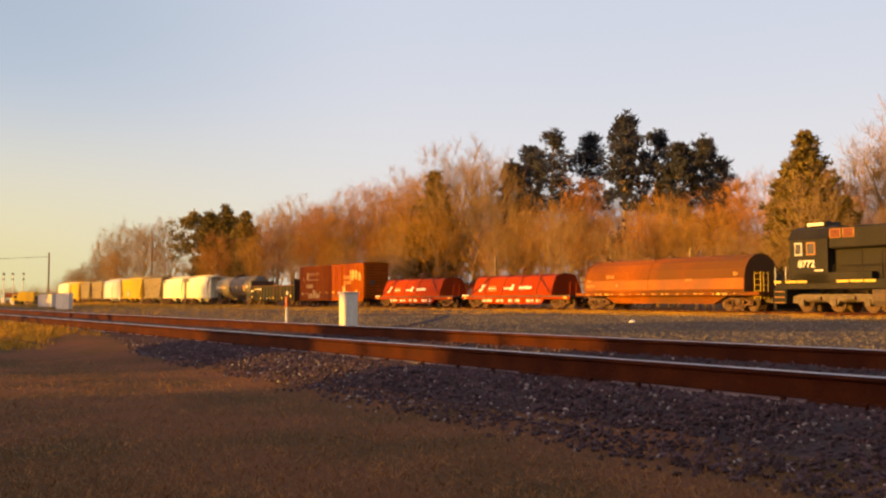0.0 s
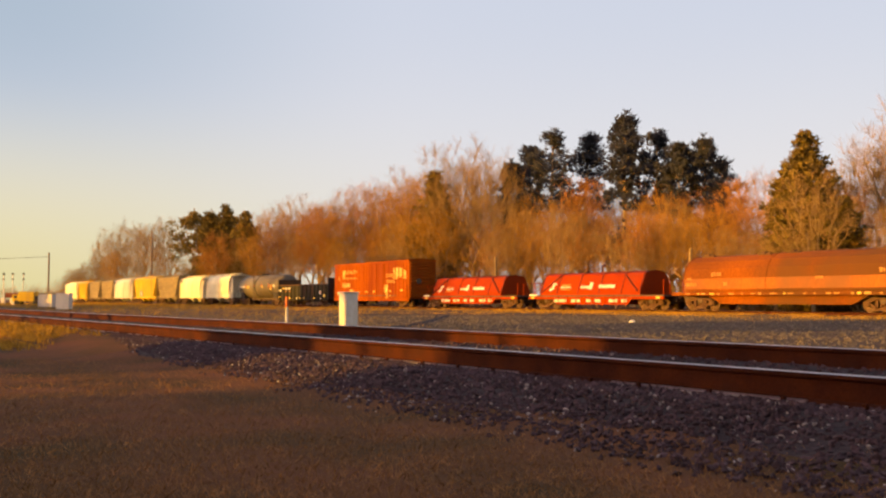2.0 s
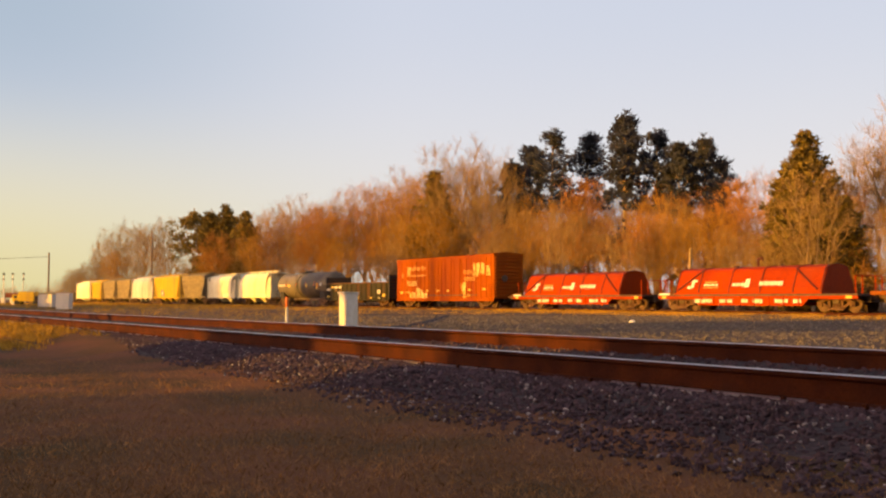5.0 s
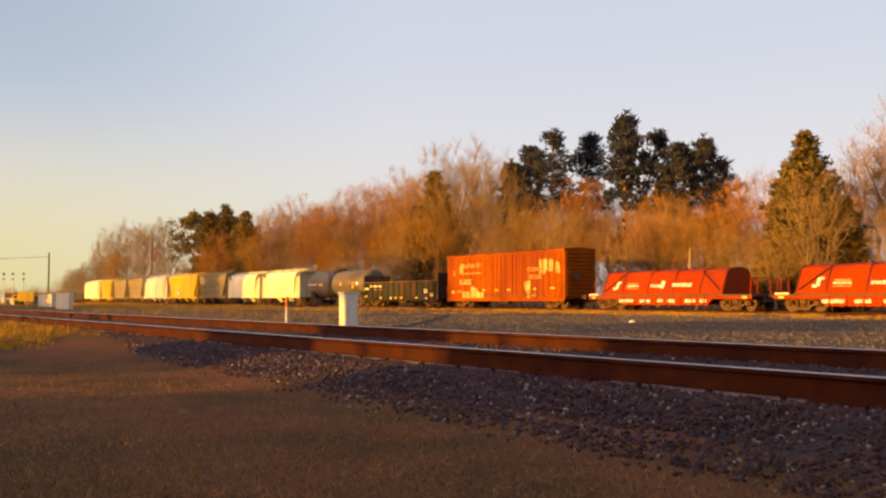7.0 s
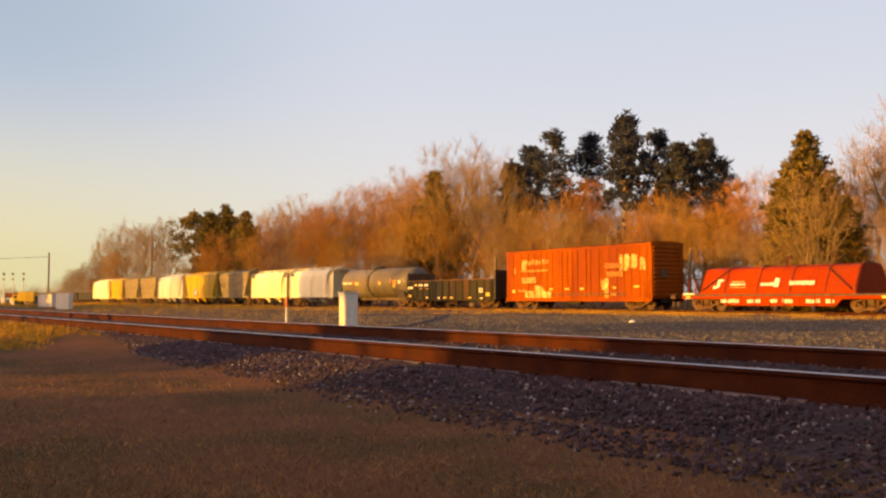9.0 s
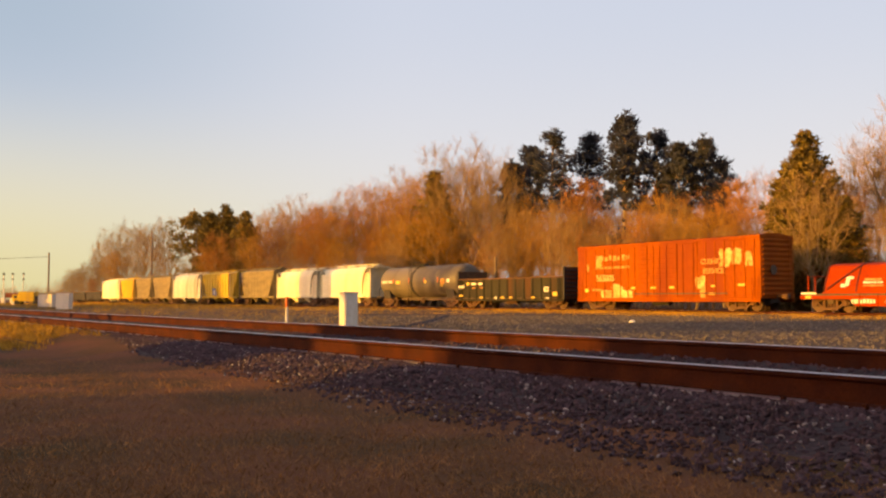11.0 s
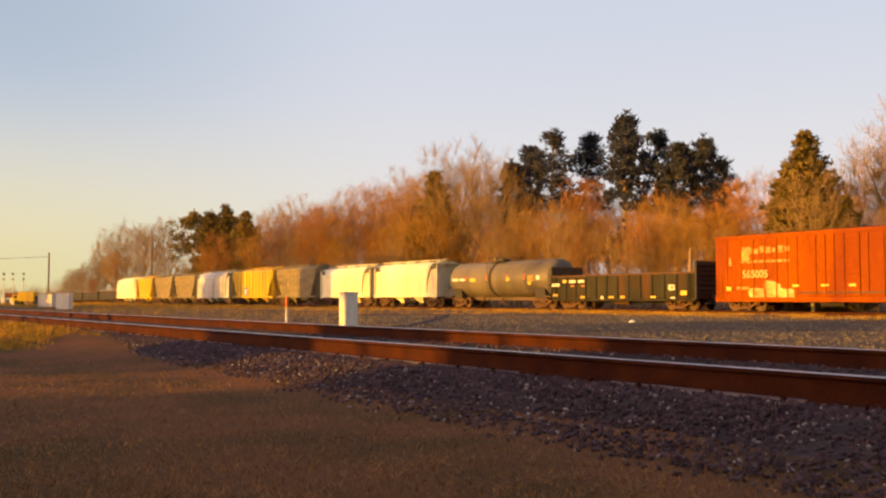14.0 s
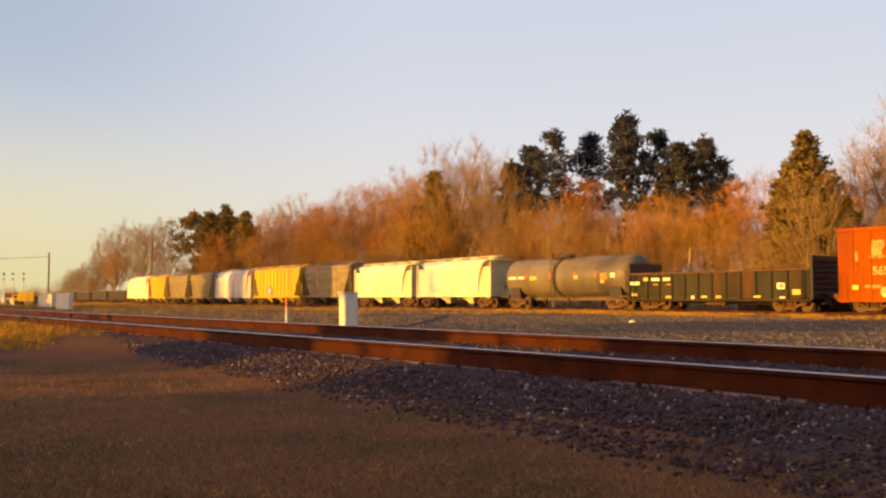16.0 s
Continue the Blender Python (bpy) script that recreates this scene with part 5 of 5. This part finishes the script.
def plant_trees():
    rnd = random.Random(21)
    pale = [bare_tree(31 + k, 10, (0.27, 0.4, 0.34)[k], PALE_BARK, PALE_TWIG, 0.2, label="bare winter tree with pale bark and a rounded crown") for k in range(3)]
    kinds = [bare_tree(11 + k, 10, (0.3, 0.24, 0.34, 0.28, 0.38)[k], BARK, (TWIG, RED_TWIG)[k % 2], (0.16, 0.22, 0.12, 0.2, 0.14)[k]) for k in range(5)]
    brush = [bare_tree(51 + k, 4.0, 0.55, BARK, (TWIG, RED_TWIG, TWIG)[k], 0.04, 4, 200, label="dense bare brush at the edge of the woods", name="bare_shrub") for k in range(3)]
    pines = [conifer(71 + k, 16, 2.2, NEEDLE, "pine", "tall dark green pine with an open ragged crown") for k in range(3)]
    spruces = [conifer(81 + k, 12, 4.1, SPRUCE, "spruce", "olive green conical evergreen among the bare trees") for k in range(2)]
    olive = [conifer(86 + k, 13, 4.0, SPRUCE, "pine", "broad olive green pine at the edge of the woods") for k in range(2)]
    used = {}

    def put(pool, i, where, k, turn=None):
        src = pool[i % len(pool)]
        plant(src, where, rnd.uniform(0, 360) if turn is None else turn, k, src not in used)
        used[src] = 1

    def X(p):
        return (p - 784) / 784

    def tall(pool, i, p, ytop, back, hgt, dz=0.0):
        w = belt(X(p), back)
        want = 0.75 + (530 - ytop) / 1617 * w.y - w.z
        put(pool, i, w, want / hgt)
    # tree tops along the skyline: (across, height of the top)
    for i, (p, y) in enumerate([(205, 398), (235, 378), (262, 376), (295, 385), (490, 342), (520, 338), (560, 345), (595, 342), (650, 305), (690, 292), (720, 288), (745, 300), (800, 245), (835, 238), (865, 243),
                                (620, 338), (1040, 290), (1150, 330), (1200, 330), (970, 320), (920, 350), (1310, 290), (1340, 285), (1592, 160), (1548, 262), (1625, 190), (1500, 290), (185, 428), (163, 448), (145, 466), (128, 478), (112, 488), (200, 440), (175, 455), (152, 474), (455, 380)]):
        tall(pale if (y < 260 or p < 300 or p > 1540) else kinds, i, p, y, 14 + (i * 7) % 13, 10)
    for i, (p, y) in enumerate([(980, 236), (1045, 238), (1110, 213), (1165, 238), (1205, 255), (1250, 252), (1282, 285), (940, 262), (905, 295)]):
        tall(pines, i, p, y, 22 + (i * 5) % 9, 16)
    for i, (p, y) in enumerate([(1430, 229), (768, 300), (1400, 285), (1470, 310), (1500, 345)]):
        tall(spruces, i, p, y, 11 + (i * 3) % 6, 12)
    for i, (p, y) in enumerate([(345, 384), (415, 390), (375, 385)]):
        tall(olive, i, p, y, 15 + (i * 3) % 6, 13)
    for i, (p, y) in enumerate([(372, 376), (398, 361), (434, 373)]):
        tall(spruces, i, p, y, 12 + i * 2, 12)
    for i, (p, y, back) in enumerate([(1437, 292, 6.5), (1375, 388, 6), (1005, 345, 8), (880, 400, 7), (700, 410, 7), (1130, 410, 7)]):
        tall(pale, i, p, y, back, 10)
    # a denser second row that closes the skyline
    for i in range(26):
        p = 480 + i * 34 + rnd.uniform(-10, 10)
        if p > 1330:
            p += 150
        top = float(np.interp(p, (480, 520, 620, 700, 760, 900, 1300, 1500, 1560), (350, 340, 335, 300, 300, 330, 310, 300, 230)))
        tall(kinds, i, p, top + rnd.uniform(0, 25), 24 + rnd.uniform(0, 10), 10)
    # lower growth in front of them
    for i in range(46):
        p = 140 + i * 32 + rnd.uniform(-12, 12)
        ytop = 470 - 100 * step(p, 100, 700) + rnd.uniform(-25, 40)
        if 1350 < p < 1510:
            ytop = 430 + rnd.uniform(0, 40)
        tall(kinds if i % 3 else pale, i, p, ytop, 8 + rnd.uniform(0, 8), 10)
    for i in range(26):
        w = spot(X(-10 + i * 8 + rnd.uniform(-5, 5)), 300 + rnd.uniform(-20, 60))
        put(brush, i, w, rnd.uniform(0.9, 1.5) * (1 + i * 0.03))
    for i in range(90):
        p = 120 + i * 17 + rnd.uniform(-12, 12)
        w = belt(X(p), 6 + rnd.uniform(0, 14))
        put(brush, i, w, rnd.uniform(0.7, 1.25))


plant_trees()


# ---- unseen walls, sheds, pole and trees added to shade lawn and train ----
SHADE = Vector((-to_sun.x, -to_sun.y, 0)).normalized()
CROSS = Vector((-SHADE.y, SHADE.x, 0))


def sunny(p, q):
    v = SHADE * p + CROSS * q
    return Vector((v.x, v.y, land(v.x, v.y)))


def shed(q0, q1, p, hgt):
    """An unseen shadow caster shaped as a shed: four walls, a shallow gable roof and a door."""
    top = thing("rail_shed", "unseen tall grey shed added to shade passing cars", "shed")
    w = q1 - q0
    part("wall", box(-8, 0, 0, w, -0.3, hgt, 0.02), GREY_PAINT, top)
    part("roof", loft([[(-8.3, y, hgt), (0.1, y, hgt), (-4.0, y, hgt + 1.2)] for y in (-0.1, w + 0.1)]), DARK, top)
    part("door", box(0, 0.06, w * 0.3, w * 0.6, 0, 3.6, 0.01), GRIME, top)
    top.matrix_basis = Matrix.Translation(sunny(p, q0)) @ pose(0, 0, 0, 0, 0, math.degrees(math.atan2(SHADE.y, SHADE.x)))


def shade_walls():
    # out-of-view walls block the sun; their gaps leave lit streaks on the lawn
    wall = thing("wall_west", "unseen gapped walls added to shade the lawn and near track", "wall", kind="structure")
    for q0, q1, hgt in ((-34, 7.65, 9.5), (8.85, 9.0, 9.5), (9.9, 12.9, 9.5), (12.9, 17.2, 4.35)):
        a, b = sunny(-38, q0), sunny(-38, q1)
        t = SHADE * -0.4
        ring = [a, b, b + t, a + t]
        part("wall_section", loft([[(v.x, v.y, z) for v in ring] for z in (-0.3, hgt)]), GREY_PAINT, wall)
    # added behind the viewpoint, keeps sky light off the foreground
    south = thing("wall_south", "unseen wall added behind the viewpoint to block sky light", "wall", kind="structure")
    part("wall_section", box(-9, 30, -3.4, -3.0, -0.3, 7.0), GREY_PAINT, south)
    # unseen pines: high crowns shade the far gravel, low sun passes beneath
    for i, q in enumerate((23.2, 25.0, 26.8, 28.6, 30.0, 24.2)):
        t = conifer(90 + i % 3, 17, 2.4, NEEDLE, "pine", "unseen dark pine added to shade the gravel", 0.38, True)
        t.matrix_basis = Matrix.Translation(sunny(-39 - i % 2 * 2, q)) @ pose(0, 0, 0, 0, 0, i * 67)
    # unseen evergreens added to shade one stretch of the train
    tall = [conifer(100 + i, 23, 4.6, SPRUCE, "spruce", "unseen tall evergreen added to shade passing cars") for i in range(2)]
    for i, (q, p_) in enumerate(((134.2, -34), (137.0, -36))):
        m = Matrix.Translation(sunny(p_, q)) @ pose(0, 0, 0, 0, 0, i * 50)
        if i < 2:
            tall[i].matrix_basis = m
        else:
            copy_thing(tall[i % 2], m)
    # unseen low row, just high enough to shade the trackside ground
    low = conifer(110, 5.3, 2.6, SPRUCE, "spruce", "unseen low evergreen added to shade the ground by the train")
    for i in range(13):
        q = 88 + i * 5.4
        m = Matrix.Translation(sunny(-24 - max(q - 108, 0) * 0.1 + i % 3, q)) @ pose(0, 0, 0, 0, 0, i * 40)
        if i == 0:
            low.matrix_basis = m
        else:
            copy_thing(low, m)
    # out-of-view blocks for the two crisp-edged shadows across the cars
    shed(97.2, 105.6, -31, 12.0)
    shed(123.4, 128.8, -36, 12.5)
    # unseen pole added for the thin upright shadow on the cars
    pole = link("utility_pole", rod((0, 0, -0.3), (0, 0, 10.5), 0.3, 9, 0.24), POLE_WOOD)
    pole.location = sunny(-10, 77.3)
    tagged(pole, "unseen stout pole added to cast a shadow on the train", "pole")
    # one more unseen caster: a bare tree for thin shade on the train
    t = bare_tree(140, 12, 0.35, BARK, TWIG, label="unseen bare tree added to shade the train")
    t.location = (-47.7, 64.4, land(-47.7, 64.4))


shade_walls()


# ---- beside the tracks ----
def signal_cabinet(where, w, d, hgt, label, turn):
    c = thing("equipment_cabinet", label, "cabinet")
    part("body", box(-w / 2, w / 2, -d / 2, d / 2, 0.06, hgt - 0.05, 0.02), CABINET, c)
    part("lid", loft([[(x, y, z) for x, y in ((-w / 2 - 0.03, -d / 2 - 0.03), (w / 2 + 0.03, -d / 2 - 0.03), (w / 2 + 0.03, d / 2 + 0.03), (-w / 2 - 0.03, d / 2 + 0.03))] for z in (hgt - 0.05, hgt)]), CABINET, c)
    part("plinth", box(-w / 2 - 0.05, w / 2 + 0.05, -d / 2 - 0.05, d / 2 + 0.05, -0.2, 0.06), BALLAST, c)
    part("door", box(w / 2, w / 2 + 0.015, -d / 2 + 0.04, d / 2 - 0.04, 0.1, hgt - 0.1), CABINET, c)
    part("hinge", rod((w / 2 + 0.01, -d / 2 + 0.05, 0.2), (w / 2 + 0.01, -d / 2 + 0.05, hgt - 0.2), 0.012, 5), CABINET, c)
    part("handle", box(w / 2 + 0.015, w / 2 + 0.04, d / 2 - 0.12, d / 2 - 0.08, hgt * 0.5, hgt * 0.5 + 0.14), CABINET, c)
    c.matrix_basis = Matrix.Translation(where) @ pose(0, 0, 0, 0, 0, turn)


signal_cabinet(spot((617 - 784) / 784, 30.5), 0.42, 0.5, 1.2, "pale grey metal trackside equipment cabinet", TRAIN_DIR)


def pole_at(px, depth, hgt, r, label, name="utility_pole", material=None):
    w = spot(px, depth)
    ob = link(name, rod((0, 0, -0.3), (0, 0, hgt), r, 9, r * 0.75), material or POLE_WOOD)
    ob.location = w
    return tagged(ob, label, "pole")


def far_cabinets():
    def at_px(px, depth):
        return spot((px - 784) / 784, depth)
    signal_cabinet(at_px(115, 81), 1.1, 1.0, 1.5, "white metal signal relay cabinet beside the tracks", TRAIN_DIR + 60)
    signal_cabinet(at_px(88, 105), 1.9, 1.4, 1.55, "grey-white metal relay house beyond the tracks", TRAIN_DIR + 40)
    m = thing("track_machine", "yellow track maintenance machine parked in the distance", "work vehicle")
    part("body", box(-1.3, 1.3, -1.0, 1.0, 0.6, 2.2, 0.08), YELLOW_PAINT, m)
    part("cab", box(-2.3, -1.3, -0.9, 0.9, 0.6, 1.7, 0.06), YELLOW_PAINT, m)
    part("window", box(-2.0, -1.5, -0.93, -0.9, 1.1, 1.55), GLASS, m)
    part("engine_cover", box(1.3, 2.4, -0.8, 0.8, 0.6, 1.5, 0.06), GRIME, m)
    for x in (-1.6, 1.4):
        for y in (-0.95, 0.75):
            part("wheel", rod((x, y, 0.4), (x, y + 0.2, 0.4), 0.4, 14), DARK, m)
    m.location = at_px(52, 150)
    m2 = thing("orange_machine", "small orange and brown machine parked far off", "work vehicle")
    part("body", box(-1.1, 1.1, -0.8, 0.8, 1.2, 2.0, 0.05), ORANGE_DULL, m2)
    part("mast", box(-0.25, 0.25, -0.25, 0.25, 0.0, 1.2, 0.02), CABINET, m2)
    m2.location = at_px(25, 150)
    for px in (7, 23, 42):
        s = thing("railway_signal", "slim railway signal mast with a dark round head", "signal", "signals far down the line")
        part("mast", rod((0, 0, -0.2), (0, 0, 6.2), 0.09, 7), CABINET, s)
        part("signal_head", rod((0, -0.12, 6.35), (0, 0.05, 6.35), 0.24, 14), DARK, s)
        part("signal_head", rod((0, -0.12, 5.2), (0, 0.05, 5.2), 0.2, 14), ORANGE_DULL if px == 7 else DARK, s)
        part("relay_box", box(-0.4, 0.4, -0.3, 0.3, 0.0, 1.3, 0.03), CABINET, s)
        s.location = at_px(px, 195)
    # marker post: white below, orange above
    w = at_px(508, 34)
    post = thing("marker_post", "slender white post with an orange-red top", "marker post")
    part("shaft", rod((0, 0, -0.1), (0, 0, 0.66), 0.045, 8), LETTER, post)
    part("sleeve", rod((0, 0, 0.66), (0, 0, 1.05), 0.05, 8), ORANGE, post, "orange-red sleeve")
    post.location = w
    p1 = pole_at((86 - 784) / 784, 150, 8.6, 0.16, "dark wooden utility pole far along the line")
    pole_at((268 - 784) / 784, 188, 15.0, 0.2, "tall wooden utility pole among the trees")
    pole_at((877 - 784) / 784, 86, 4.9, 0.2, "pale weathered wooden post behind the train", "wooden_post", PALE_BARK)
    p2 = pole_at((1218 - 784) / 784, 65, 4.6, 0.15, "pale weathered wooden post leaning behind the train", "wooden_post", PALE_BARK)
    p2.rotation_euler = (0, radians(2.5), 0)
    # a narrow dark strip that curves over the gravel
    dark_curve = []
    for px, depth in ((668, 29), (700, 30.5), (728, 33), (752, 37), (772, 43), (790, 52)):
        dark_curve.append((at_px(px, depth) + Vector((0, 0, 0.03)), Vector((1, 0, 0))))
    ribbon("dark_strip", [(-0.2, -0.03), (-0.1, 0.035), (0.1, 0.035), (0.2, -0.03)], dark_curve, BALLAST, "dark curved strip on the gravel")
    a, b = Vector((-115, 150, 7.4)), p1.location + Vector((0, 0, 7.95))
    bm = bmesh.new()
    pts = [a + (b - a) * (i / 8) - Vector((0, 0, 0.5 * (1 - (i / 4 - 1) ** 2))) for i in range(9)]
    for u, v in zip(pts, pts[1:]):
        add_rod(bm, u, v, 0.03, 4)
    tagged(link("overhead_wire", bm, DARK), "thin sagging overhead wire at the utility pole", "wire")
    bm = bmesh.new()
    bmesh.ops.create_icosphere(bm, subdivisions=2, radius=0.14)
    for v in bm.verts:
        v.co *= 1 + 0.25 * noise.noise(v.co * 9)
        v.co.z *= 0.6
    st = tagged(link("pale_rock", bm, LETTER), "pale rock lying on the gravel", "rock")
    st.location = at_px(1118, 37.5) + Vector((0, 0, 0.03))


far_cabinets()


def motions():
    times = [k * 0.5 for k in range(33)]
    for car, s in keyed_cars:
        walk(car, [(t, Matrix.Translation(P0 + E * (s + run(t))) @ pose(0, 0, 0, 0, 0, TRAIN_DIR)) for t in times])
    beats = [k * STEP for k in range(121)]
    for w, ax, r in keyed_wheels:
        walk(w, [(t, pose(ax, 0, r, 0, math.degrees(run(t) / r), 0)) for t in beats])


motions()
